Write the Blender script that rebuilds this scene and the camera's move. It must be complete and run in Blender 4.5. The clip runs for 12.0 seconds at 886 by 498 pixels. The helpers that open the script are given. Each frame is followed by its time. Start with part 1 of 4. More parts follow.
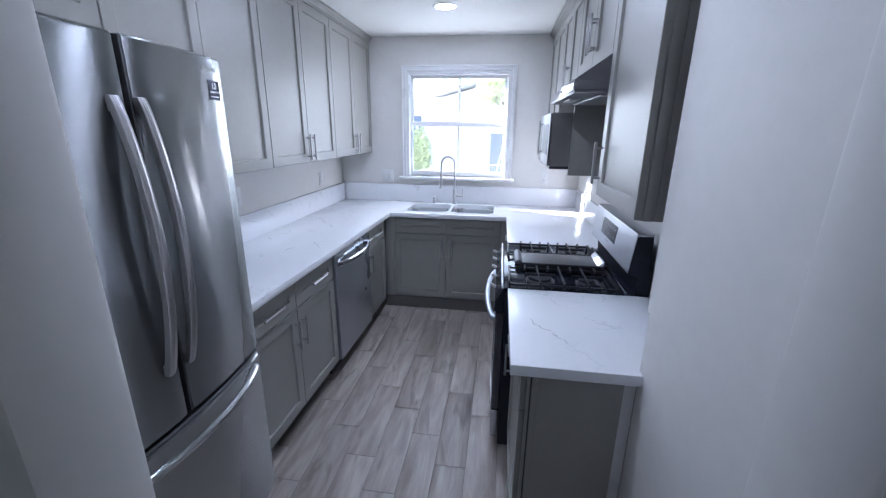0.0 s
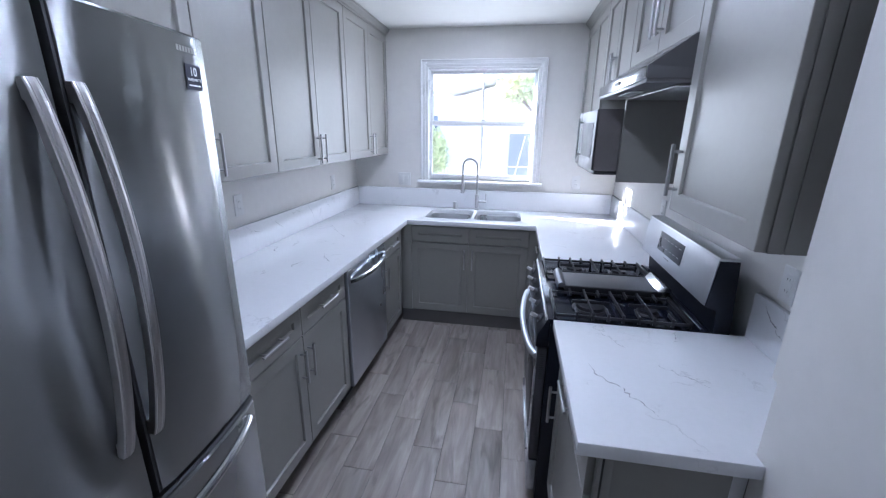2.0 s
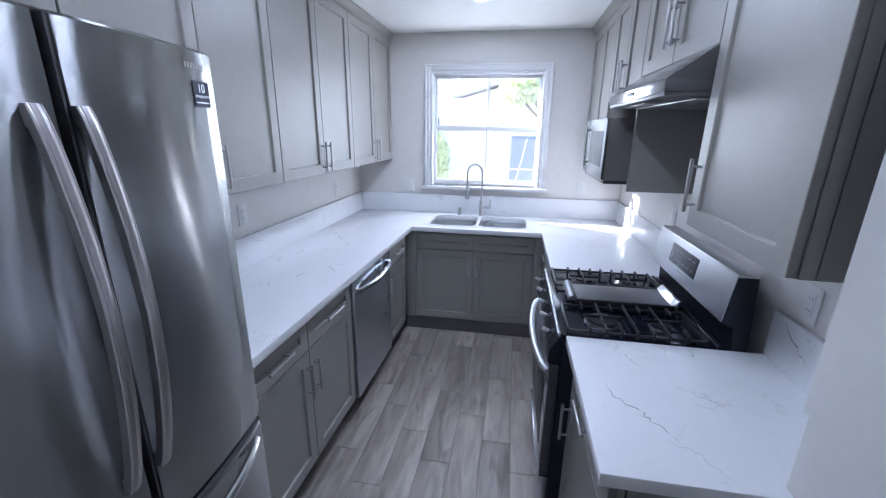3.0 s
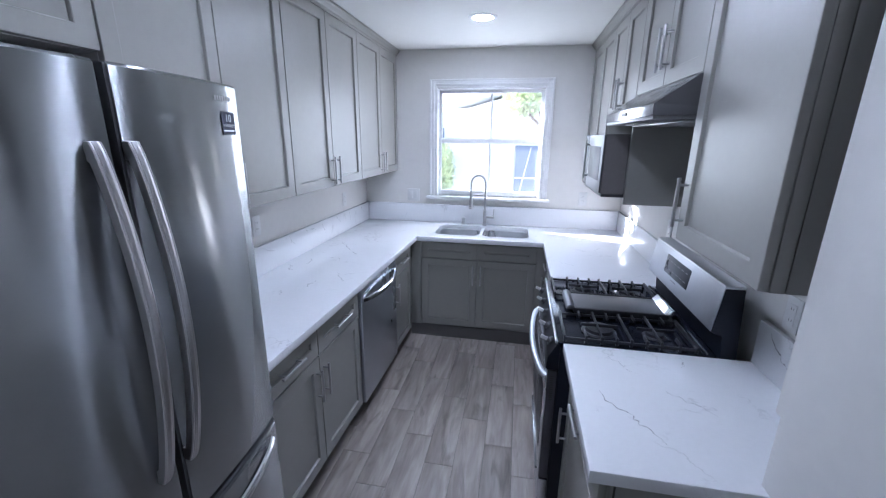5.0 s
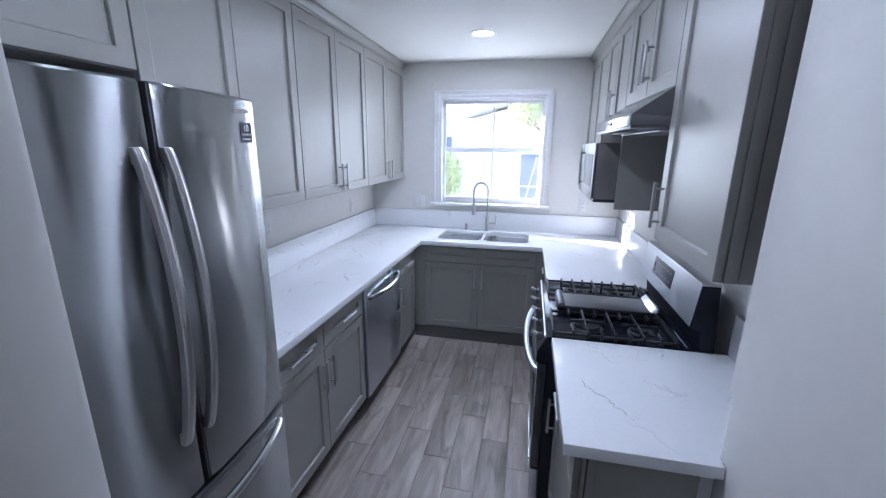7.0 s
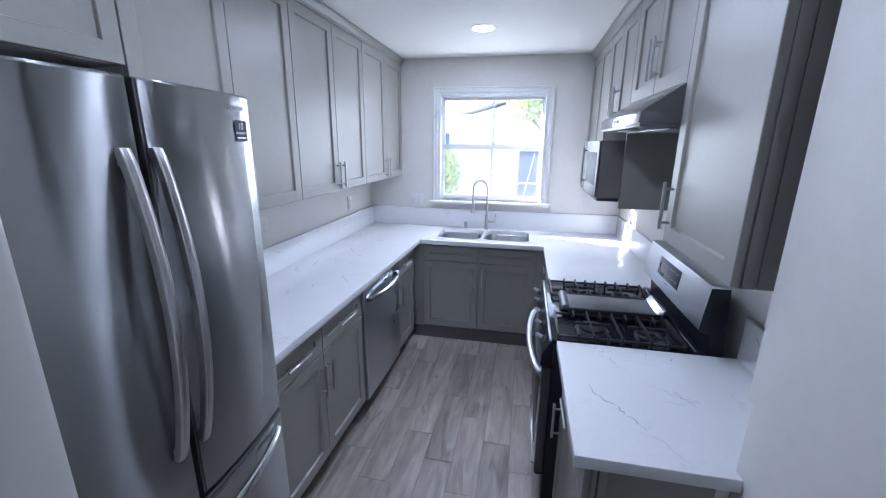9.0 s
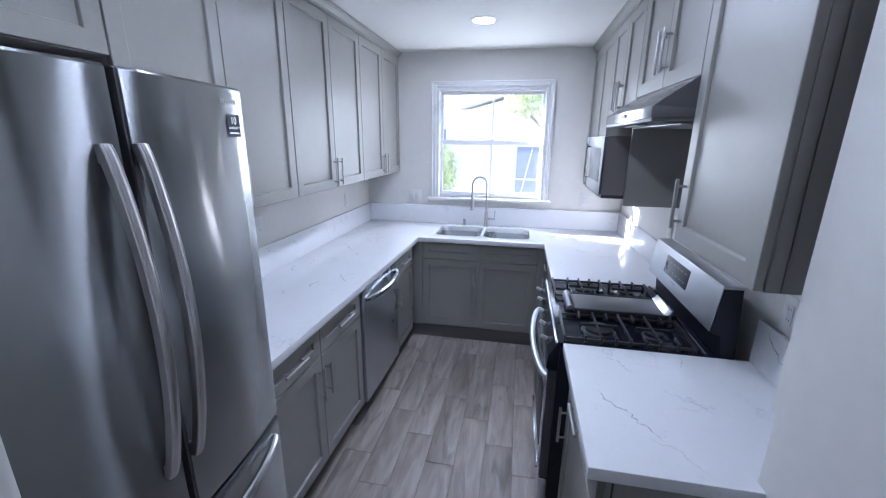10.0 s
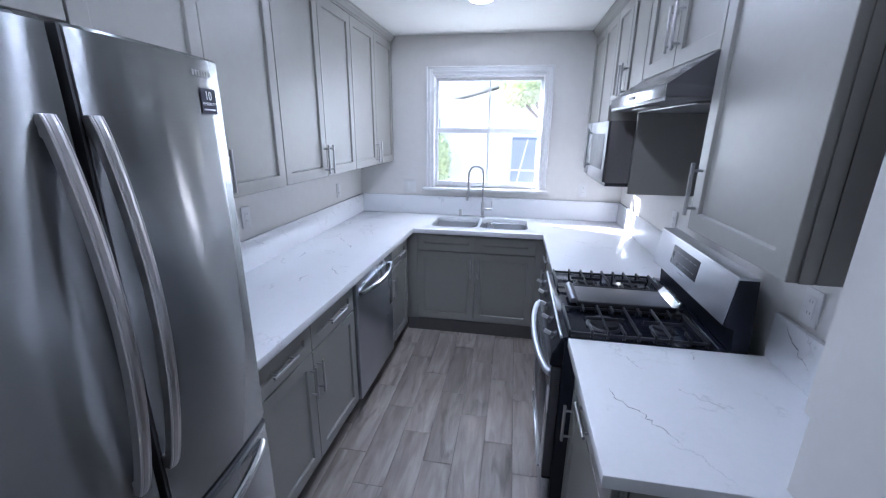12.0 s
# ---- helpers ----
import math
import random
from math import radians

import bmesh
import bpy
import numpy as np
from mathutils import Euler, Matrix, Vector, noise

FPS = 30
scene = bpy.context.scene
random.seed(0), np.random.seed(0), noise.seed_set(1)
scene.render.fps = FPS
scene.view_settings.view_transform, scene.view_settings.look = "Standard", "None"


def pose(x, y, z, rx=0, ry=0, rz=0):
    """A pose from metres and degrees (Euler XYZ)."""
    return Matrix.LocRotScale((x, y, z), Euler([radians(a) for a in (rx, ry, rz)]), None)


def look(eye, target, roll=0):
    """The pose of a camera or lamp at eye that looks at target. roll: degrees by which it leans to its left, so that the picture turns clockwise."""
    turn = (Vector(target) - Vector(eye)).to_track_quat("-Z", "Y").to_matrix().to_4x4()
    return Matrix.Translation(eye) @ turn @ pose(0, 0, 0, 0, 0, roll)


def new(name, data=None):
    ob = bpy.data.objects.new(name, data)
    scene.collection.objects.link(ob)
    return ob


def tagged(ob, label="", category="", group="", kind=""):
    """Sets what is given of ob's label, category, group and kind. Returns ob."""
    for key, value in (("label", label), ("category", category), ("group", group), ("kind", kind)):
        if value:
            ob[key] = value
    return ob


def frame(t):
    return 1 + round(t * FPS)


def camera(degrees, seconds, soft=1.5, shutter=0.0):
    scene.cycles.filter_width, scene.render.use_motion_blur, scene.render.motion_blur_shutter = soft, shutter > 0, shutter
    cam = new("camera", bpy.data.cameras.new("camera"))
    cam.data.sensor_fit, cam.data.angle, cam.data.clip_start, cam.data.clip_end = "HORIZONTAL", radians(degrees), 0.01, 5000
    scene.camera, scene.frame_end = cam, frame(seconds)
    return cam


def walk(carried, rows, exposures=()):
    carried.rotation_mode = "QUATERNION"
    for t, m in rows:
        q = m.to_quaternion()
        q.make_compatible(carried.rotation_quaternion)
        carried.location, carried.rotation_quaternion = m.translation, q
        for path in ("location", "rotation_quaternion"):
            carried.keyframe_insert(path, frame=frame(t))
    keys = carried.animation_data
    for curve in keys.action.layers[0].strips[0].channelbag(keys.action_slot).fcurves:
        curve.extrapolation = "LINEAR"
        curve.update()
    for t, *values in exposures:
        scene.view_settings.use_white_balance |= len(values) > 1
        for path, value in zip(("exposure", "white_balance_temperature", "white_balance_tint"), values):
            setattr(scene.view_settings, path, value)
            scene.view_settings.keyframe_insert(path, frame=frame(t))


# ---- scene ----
cam = camera(95.9, 12.0, soft=1.25)
PATH = [
    (0, (0.074, -0.156, 1.616), (-0.191, 1.742, 1.044), 0.7),
    (0.5, (0.06, -0.098, 1.613), (-0.229, 1.797, 1.041), 0.7),
    (1, (0.021, -0.015, 1.613), (-0.287, 1.876, 1.039), 0.7),
    (1.5, (-0.01, 0.075, 1.606), (-0.33, 1.963, 1.031), 0.7),
    (2, (-0.05, 0.147, 1.61), (-0.375, 2.036, 1.039), 0.7),
    (2.5, (-0.08, 0.184, 1.633), (-0.404, 2.073, 1.06), 0.7),
    (3, (-0.098, 0.186, 1.652), (-0.422, 2.075, 1.082), 0.7),
    (3.35, (-0.105, 0.176, 1.665), (-0.432, 2.066, 1.097), 0.6),
    (3.85, (-0.107, 0.159, 1.678), (-0.437, 2.049, 1.115), 0.6),
    (4.35, (-0.096, 0.139, 1.688), (-0.436, 2.03, 1.134), 0.6),
    (5, (-0.078, 0.106, 1.697), (-0.429, 2, 1.159), 0.6),
    (5.5, (-0.071, 0.077, 1.701), (-0.432, 1.972, 1.172), 0.6),
    (6, (-0.052, 0.05, 1.702), (-0.423, 1.945, 1.181), 0.6),
    (6.5, (-0.028, 0.024, 1.698), (-0.411, 1.92, 1.189), 0.6),
    (7, (-0.001, -0.012, 1.692), (-0.399, 1.884, 1.196), 0.6),
    (7.2, (0.0095, -0.026, 1.69), (-0.3945, 1.87, 1.199), 0.6),
    (7.7, (0.026, -0.048, 1.687), (-0.387, 1.848, 1.203), 0.6),
    (8.2, (0.008, -0.025, 1.69), (-0.395, 1.871, 1.198), 0.6),
    (9, (-0.035, 0.034, 1.7), (-0.415, 1.929, 1.187), 0.6),
    (9.5, (-0.06, 0.06, 1.702), (-0.428, 1.955, 1.178), 0.6),
    (10, (-0.073, 0.088, 1.699), (-0.432, 1.982, 1.167), 0.6),
    (10.5, (-0.081, 0.114, 1.697), (-0.43, 2.007, 1.153), 0.6),
    (11, (-0.096, 0.139, 1.688), (-0.436, 2.03, 1.134), 0.6),
    (11.5, (-0.107, 0.159, 1.678), (-0.437, 2.049, 1.115), 0.6),
    (12, (-0.105, 0.176, 1.665), (-0.432, 2.066, 1.097), 0.6),
]
walk(cam, [(t, look(eye, target, roll)) for t, eye, target, roll in PATH], [(0.0, 2.75, 5450, 15), (12.0, 2.75, 5450, 15)])

# ---- world, sun, large lights, exposure ----
SUN_TO = Vector((-0.80, 0.34, 0.42)).normalized()
world = bpy.data.worlds.new("sky")
scene.world = world
world.use_nodes = True
wn = world.node_tree
sky = wn.nodes.new("ShaderNodeTexSky")
sky.sky_type = "NISHITA"
sky.sun_disc = False
sky.sun_elevation = math.asin(SUN_TO.z)
sky.sun_rotation = math.atan2(SUN_TO.x, SUN_TO.y) % (2 * math.pi)
wn.links.new(sky.outputs[0], wn.nodes["Background"].inputs[0])
wn.nodes["Background"].inputs[1].default_value = 0.10
sun = new("sun", bpy.data.lights.new("sun", "SUN"))
sun.data.energy, sun.data.angle, sun.data.color = 6.5, radians(0.6), (1.0, 0.95, 0.87)
sun.matrix_world = look(SUN_TO * 20, (0, 0, 0))


def window_light(name, eye, target, width, height, watts, colour):
    lamp = new(name, bpy.data.lights.new(name, "AREA"))
    lamp.data.shape, lamp.data.size, lamp.data.size_y = "RECTANGLE", width, height
    lamp.data.energy, lamp.data.color = watts, colour
    lamp.matrix_world = look(eye, target)
    return lamp


window_light("kitchen_window_light", (-0.36, 3.846, 1.64), (-0.36, 0, 1.30), 0.90, 0.90, 1.45, (0.95, 0.98, 0.96))
# Fill from behind, set in an unseen window added to the back room.
window_light("back_room_fill_light", (1.45, -4.01, 1.5), (0.3, 0, 1.0), 0.86, 1.16, 0.30, (1.0, 0.93, 0.80))


# ---- materials ----
def mat(name, colour, rough=0.5, metal=0.0, spots=0.06, scale=6.0, bump=0.0, bump_scale=200.0, rough_var=0.08, stretch=(1, 1, 1), coat=0.0):
    """Paint, metal or stone: a base colour with two scales of variation, uneven gloss and fine relief."""
    m = bpy.data.materials.new(name)
    m.use_nodes = True
    n, l = m.node_tree.nodes, m.node_tree.links
    b = n["Principled BSDF"]
    b.inputs["Metallic"].default_value = metal
    b.inputs["Coat Weight"].default_value = coat
    b.inputs["Coat Roughness"].default_value = 0.15
    tc = n.new("ShaderNodeTexCoord")
    mp = n.new("ShaderNodeMapping")
    mp.inputs["Scale"].default_value = stretch
    l.new(tc.outputs["Object"], mp.inputs[0])
    big, small = n.new("ShaderNodeTexNoise"), n.new("ShaderNodeTexNoise")
    big.inputs["Scale"].default_value, small.inputs["Scale"].default_value = scale, scale * 14
    big.inputs["Detail"].default_value = 4
    for t in (big, small):
        l.new(mp.outputs[0], t.inputs["Vector"])
    add = n.new("ShaderNodeMath")
    add.operation = "ADD"
    l.new(big.outputs["Fac"], add.inputs[0]), l.new(small.outputs["Fac"], add.inputs[1])
    var = n.new("ShaderNodeMapRange")
    var.inputs["From Min"].default_value, var.inputs["From Max"].default_value = 0.6, 1.4
    var.inputs["To Min"].default_value, var.inputs["To Max"].default_value = 1 - spots, 1 + spots
    l.new(add.outputs[0], var.inputs["Value"])
    mul = n.new("ShaderNodeVectorMath")
    mul.operation = "SCALE"
    mul.inputs[0].default_value = colour
    l.new(var.outputs[0], mul.inputs["Scale"])
    l.new(mul.outputs[0], b.inputs["Base Color"])
    rv = n.new("ShaderNodeMapRange")
    rv.inputs["From Min"].default_value, rv.inputs["From Max"].default_value = 0.3, 0.7
    rv.inputs["To Min"].default_value, rv.inputs["To Max"].default_value = max(rough - rough_var, 0.02), rough + rough_var
    l.new(big.outputs["Fac"], rv.inputs["Value"])
    l.new(rv.outputs[0], b.inputs["Roughness"])
    if bump:
        tx = n.new("ShaderNodeTexNoise")
        tx.inputs["Scale"].default_value = bump_scale
        tx.inputs["Detail"].default_value = 3
        l.new(mp.outputs[0], tx.inputs["Vector"])
        bp = n.new("ShaderNodeBump")
        bp.inputs["Strength"].default_value, bp.inputs["Distance"].default_value = bump, 0.002
        l.new(tx.outputs["Fac"], bp.inputs["Height"])
        l.new(bp.outputs[0], b.inputs["Normal"])
    return m


WALL = mat("wall_paint", (0.705, 0.69, 0.672), 0.55, spots=0.03, scale=1.5, bump=0.12, bump_scale=70)
CEIL = mat("ceiling_paint", (0.80, 0.80, 0.775), 0.7, spots=0.02, scale=1.2, bump=0.3, bump_scale=120)
TRIM = mat("trim_paint", (0.80, 0.80, 0.81), 0.30, spots=0.03, scale=4, bump=0.05, bump_scale=60)
GREY = mat("grey_cabinet_paint", (0.294, 0.288, 0.268), 0.37, spots=0.03, scale=2.5, bump=0.02, bump_scale=140, rough_var=0.006)
# Plinth and toe kicks are coloured much darker than the cabinet fronts.
PLINTH = mat("plinth_dark", (0.115, 0.11, 0.108), 0.45, spots=0.05)
TOE = mat("toe_kick_dark", (0.10, 0.095, 0.095), 0.5, spots=0.08)
def brushed(name, colour, rough, aniso, turn, clear=0.0):
    """Brushed steel, whose reflections are drawn out across the brushing."""
    m = mat(name, colour, rough, 1.0, spots=0.03, scale=1.2, rough_var=0.03)
    n, l = m.node_tree.nodes, m.node_tree.links
    b = n["Principled BSDF"]
    b.inputs["Anisotropic"].default_value, b.inputs["Anisotropic Rotation"].default_value = aniso, turn
    b.inputs["Coat Weight"].default_value, b.inputs["Coat Roughness"].default_value = clear, 0.05
    b.inputs["Coat IOR"].default_value = 1.7
    t = n.new("ShaderNodeTangent")
    t.direction_type, t.axis = "RADIAL", "Z"
    l.new(t.outputs[0], b.inputs["Tangent"])
    return m


STEEL = brushed("brushed_steel", (0.37, 0.38, 0.385), 0.17, 1.0, 0.25, 0.6)
def long_brushed(m, fac, rough, aniso):
    """Lay a strongly drawn-out gloss over a steel, for fine level brushing."""
    n, l = m.node_tree.nodes, m.node_tree.links
    b, out_node, tan = n["Principled BSDF"], n["Material Output"], n["Tangent"]
    gl, mx = n.new("ShaderNodeBsdfAnisotropic"), n.new("ShaderNodeMixShader")
    gl.inputs["Roughness"].default_value, gl.inputs["Anisotropy"].default_value = rough, aniso
    l.new(b.inputs["Base Color"].links[0].from_socket, gl.inputs["Color"])
    l.new(tan.outputs[0], gl.inputs["Tangent"])
    mx.inputs[0].default_value = fac
    l.new(b.outputs[0], mx.inputs[1]), l.new(gl.outputs[0], mx.inputs[2]), l.new(mx.outputs[0], out_node.inputs[0])


long_brushed(STEEL, 0.30, 0.40, 0.76)
STEEL_SOFT = brushed("satin_steel", (0.56, 0.58, 0.63), 0.27, 0.7, 0.25)
# Dark steel of knobs and griddle grip; on the hood's ends it carries shade.
STEEL_DARK_OR_SHADED = brushed("dark_or_shaded_steel", (0.20, 0.20, 0.215), 0.50, 0.3, 0.25)
PANEL_DARK = brushed("dark_panel_steel", (0.07, 0.07, 0.08), 0.34, 0.3, 0.25)
HOOD_STEEL = brushed("hood_steel", (0.46, 0.47, 0.49), 0.16, 0.3, 0.25)
STEEL_FLAT = mat("brushed_steel_level", (0.60, 0.61, 0.63), 0.30, 1.0, spots=0.03, scale=3, rough_var=0.04)
MW_FRONT = mat("microwave_steel", (0.15, 0.15, 0.16), 0.42, 1.0, spots=0.03, scale=3, rough_var=0.03)
SATIN = mat("satin_steel_plate", (0.50, 0.51, 0.54), 0.42, 1.0, spots=0.03, scale=3, rough_var=0.03)
KNOB_SILVER = mat("knob_silver", (0.74, 0.74, 0.75), 0.30, 0.35, spots=0.03, scale=20, rough_var=0.02)
CHROME = mat("polished_steel", (0.72, 0.73, 0.75), 0.18, 1.0, spots=0.02, scale=20, rough_var=0.01)
NICKEL = mat("brushed_nickel", (0.50, 0.50, 0.51), 0.30, 1.0, spots=0.02, scale=30, rough_var=0.01)
BAR = mat("satin_bar_steel", (0.46, 0.45, 0.455), 0.30, 1.0, spots=0.02, scale=8, rough_var=0.02)
BLACK = mat("black_enamel", (0.008, 0.010, 0.019), 0.12, spots=0.05, scale=8, rough_var=0.01)
IRON = mat("cast_iron", (0.022, 0.022, 0.026), 0.38, spots=0.2, scale=30, bump=0.3, bump_scale=300)
IRON.node_tree.nodes["Principled BSDF"].inputs["Specular IOR Level"].default_value = 0.45
GRIDDLE = mat("griddle_plate", (0.15, 0.15, 0.16), 0.34, 0.5, spots=0.06, scale=9, rough_var=0.03)
DARKPLASTIC = mat("dark_plastic", (0.03, 0.03, 0.035), 0.35, spots=0.1)
DISPLAY = mat("display_glass", (0.03, 0.032, 0.04), 0.34, spots=0.1)
PLATE = mat("switch_plastic", (0.70, 0.70, 0.70), 0.35, spots=0.02)
SLOT = mat("outlet_slot", (0.05, 0.05, 0.05), 0.5)
TINTED = mat("tinted_door_glass", (0.05, 0.05, 0.06), 0.45, spots=0.1)
DOORSIDE = mat("oven_door_side", (0.10, 0.10, 0.115), 0.4, 0.6, spots=0.05)
BLACK.node_tree.nodes["Principled BSDF"].inputs["Specular IOR Level"].default_value = 0.28
BLACK_SIDE = mat("black_painted_steel", (0.008, 0.010, 0.019), 0.45, spots=0.05, scale=8, rough_var=0.02)
BLACK_SIDE.node_tree.nodes["Principled BSDF"].inputs["Specular IOR Level"].default_value = 0.3
TINTED.node_tree.nodes["Principled BSDF"].inputs["Specular IOR Level"].default_value = 0.25
STICKER = mat("sticker_ink", (0.016, 0.018, 0.032), 0.55, spots=0.05)
STICKER.node_tree.nodes["Principled BSDF"].inputs["Specular IOR Level"].default_value = 0.15
INK = mat("white_ink", (0.75, 0.75, 0.78), 0.4, spots=0.02)
BADGE_LIGHT = mat("badge_silver", (0.27, 0.265, 0.265), 0.42, 0.8, spots=0.05)
BADGE = mat("badge_grey", (0.22, 0.22, 0.23), 0.35, 0.6, spots=0.05)
VEIN = mat("vein_grey", (0.25, 0.25, 0.27), 0.25, spots=0.35, scale=60)
RUBBER = mat("door_gasket", (0.03, 0.03, 0.034), 0.6)
STUCCO = mat("stucco", (0.72, 0.71, 0.69), 0.8, spots=0.06, scale=2, bump=0.5, bump_scale=40)
ROOFING = mat("roof_shingle", (0.74, 0.75, 0.78), 0.8, spots=0.15, scale=3, bump=0.5, bump_scale=20)
LEAF = mat("leaf", (0.60, 0.64, 0.34), 0.5, spots=0.4, scale=3)
BARK = mat("bark", (0.14, 0.10, 0.07), 0.8, spots=0.3)
GROUNDM = mat("dry_ground", (0.40, 0.39, 0.36), 0.9, spots=0.12, scale=1, bump=0.5, bump_scale=12)
GATE = mat("dark_gate", (0.15, 0.19, 0.27), 0.5, spots=0.15)


def quartz():
    """White quartz with sparse grey veins and a faint cloud."""
    m = mat("white_quartz", (0.79, 0.80, 0.83), 0.16, spots=0.02, scale=4, rough_var=0.04)
    n, l = m.node_tree.nodes, m.node_tree.links
    b = n["Principled BSDF"]
    base = b.inputs["Base Color"].links[0].from_socket
    tc = n.new("ShaderNodeTexCoord")
    warp = n.new("ShaderNodeTexNoise")
    warp.inputs["Scale"].default_value, warp.inputs["Detail"].default_value, warp.inputs["Roughness"].default_value = 2.1, 9, 0.62
    l.new(tc.outputs["Object"], warp.inputs["Vector"])
    sub = n.new("ShaderNodeMath")
    sub.operation = "SUBTRACT"
    sub.inputs[1].default_value = 0.5
    l.new(warp.outputs["Fac"], sub.inputs[0])
    ab = n.new("ShaderNodeMath")
    ab.operation = "ABSOLUTE"
    l.new(sub.outputs[0], ab.inputs[0])
    line = n.new("ShaderNodeMapRange")
    line.inputs["From Min"].default_value, line.inputs["From Max"].default_value = 0.001, 0.007
    line.inputs["To Min"].default_value, line.inputs["To Max"].default_value = 1, 0
    l.new(ab.outputs[0], line.inputs["Value"])
    gate = n.new("ShaderNodeTexNoise")
    gate.inputs["Scale"].default_value, gate.inputs["Detail"].default_value = 5.3, 3
    l.new(tc.outputs["Object"], gate.inputs["Vector"])
    g = n.new("ShaderNodeMapRange")
    g.inputs["From Min"].default_value, g.inputs["From Max"].default_value = 0.53, 0.66
    l.new(gate.outputs["Fac"], g.inputs["Value"])
    both = n.new("ShaderNodeMath")
    both.operation = "MULTIPLY"
    l.new(line.outputs[0], both.inputs[0]), l.new(g.outputs[0], both.inputs[1])
    sc = n.new("ShaderNodeMath")
    sc.operation = "MULTIPLY"
    sc.inputs[1].default_value = 0.40
    l.new(both.outputs[0], sc.inputs[0])
    mix = n.new("ShaderNodeMix")
    mix.data_type = "RGBA"
    l.new(sc.outputs[0], mix.inputs["Factor"])
    l.new(base, mix.inputs["A"])
    mix.inputs["B"].default_value = (0.36, 0.36, 0.38, 1)
    l.new(mix.outputs["Result"], b.inputs["Base Color"])
    return m


def plank_material():
    """Wood-look porcelain plank: long grain, darker streaks and a tone of its own for each piece."""
    m = bpy.data.materials.new("wood_look_tile")
    m.use_nodes = True
    n, l = m.node_tree.nodes, m.node_tree.links
    b = n["Principled BSDF"]
    tc, info = n.new("ShaderNodeTexCoord"), n.new("ShaderNodeObjectInfo")
    off = n.new("ShaderNodeMath")
    off.operation = "MULTIPLY"
    off.inputs[1].default_value = 37.0
    l.new(info.outputs["Random"], off.inputs[0])
    addv = n.new("ShaderNodeVectorMath")
    addv.operation = "ADD"
    l.new(tc.outputs["Object"], addv.inputs[0]), l.new(off.outputs[0], addv.inputs[1])
    mp = n.new("ShaderNodeMapping")
    mp.inputs["Scale"].default_value = (1, 0.10, 1)
    l.new(addv.outputs[0], mp.inputs[0])
    mp2 = n.new("ShaderNodeMapping")
    mp2.inputs["Scale"].default_value = (1, 0.13, 1)
    l.new(addv.outputs[0], mp2.inputs[0])
    grain, cloud = n.new("ShaderNodeTexNoise"), n.new("ShaderNodeTexNoise")
    grain.inputs["Scale"].default_value, grain.inputs["Detail"].default_value, grain.inputs["Distortion"].default_value = 46, 8, 0.8
    cloud.inputs["Scale"].default_value, cloud.inputs["Detail"].default_value, cloud.inputs["Distortion"].default_value = 14, 6, 0.9
    l.new(mp.outputs[0], grain.inputs["Vector"]), l.new(mp2.outputs[0], cloud.inputs["Vector"])
    r1 = n.new("ShaderNodeValToRGB")
    r1.color_ramp.elements[0].position, r1.color_ramp.elements[0].color = 0.32, (0.236, 0.202, 0.182, 1)
    r1.color_ramp.elements[1].position, r1.color_ramp.elements[1].color = 0.64, (0.386, 0.342, 0.316, 1)
    l.new(cloud.outputs["Fac"], r1.inputs[0])
    r2 = n.new("ShaderNodeMapRange")
    r2.inputs["From Min"].default_value, r2.inputs["From Max"].default_value = 0.3, 0.7
    r2.inputs["To Min"].default_value, r2.inputs["To Max"].default_value = 0.88, 1.11
    l.new(grain.outputs["Fac"], r2.inputs["Value"])
    r3 = n.new("ShaderNodeMapRange")
    r3.inputs["To Min"].default_value, r3.inputs["To Max"].default_value = 0.85, 1.12
    l.new(info.outputs["Random"], r3.inputs["Value"])
    k = n.new("ShaderNodeMath")
    k.operation = "MULTIPLY"
    l.new(r2.outputs[0], k.inputs[0]), l.new(r3.outputs[0], k.inputs[1])
    knot = n.new("ShaderNodeTexNoise")
    knot.inputs["Scale"].default_value, knot.inputs["Detail"].default_value, knot.inputs["Distortion"].default_value = 11, 7, 1.4
    mp3 = n.new("ShaderNodeMapping")
    mp3.inputs["Scale"].default_value = (1, 0.22, 1)
    l.new(addv.outputs[0], mp3.inputs[0]), l.new(mp3.outputs[0], knot.inputs["Vector"])
    kr = n.new("ShaderNodeMapRange")
    kr.inputs["From Min"].default_value, kr.inputs["From Max"].default_value = 0.56, 0.72
    kr.inputs["To Min"].default_value, kr.inputs["To Max"].default_value = 1.0, 0.62
    l.new(knot.outputs["Fac"], kr.inputs["Value"])
    k2 = n.new("ShaderNodeMath")
    k2.operation = "MULTIPLY"
    l.new(k.outputs[0], k2.inputs[0]), l.new(kr.outputs[0], k2.inputs[1])
    mul = n.new("ShaderNodeVectorMath")
    mul.operation = "SCALE"
    l.new(r1.outputs[0], mul.inputs[0]), l.new(k2.outputs[0], mul.inputs["Scale"])
    l.new(mul.outputs[0], b.inputs["Base Color"])
    rr = n.new("ShaderNodeMapRange")
    rr.inputs["To Min"].default_value, rr.inputs["To Max"].default_value = 0.30, 0.46
    l.new(cloud.outputs["Fac"], rr.inputs["Value"])
    l.new(rr.outputs[0], b.inputs["Roughness"])
    bp = n.new("ShaderNodeBump")
    bp.inputs["Strength"].default_value, bp.inputs["Distance"].default_value = 0.2, 0.001
    l.new(grain.outputs["Fac"], bp.inputs["Height"])
    l.new(bp.outputs[0], b.inputs["Normal"])
    return m


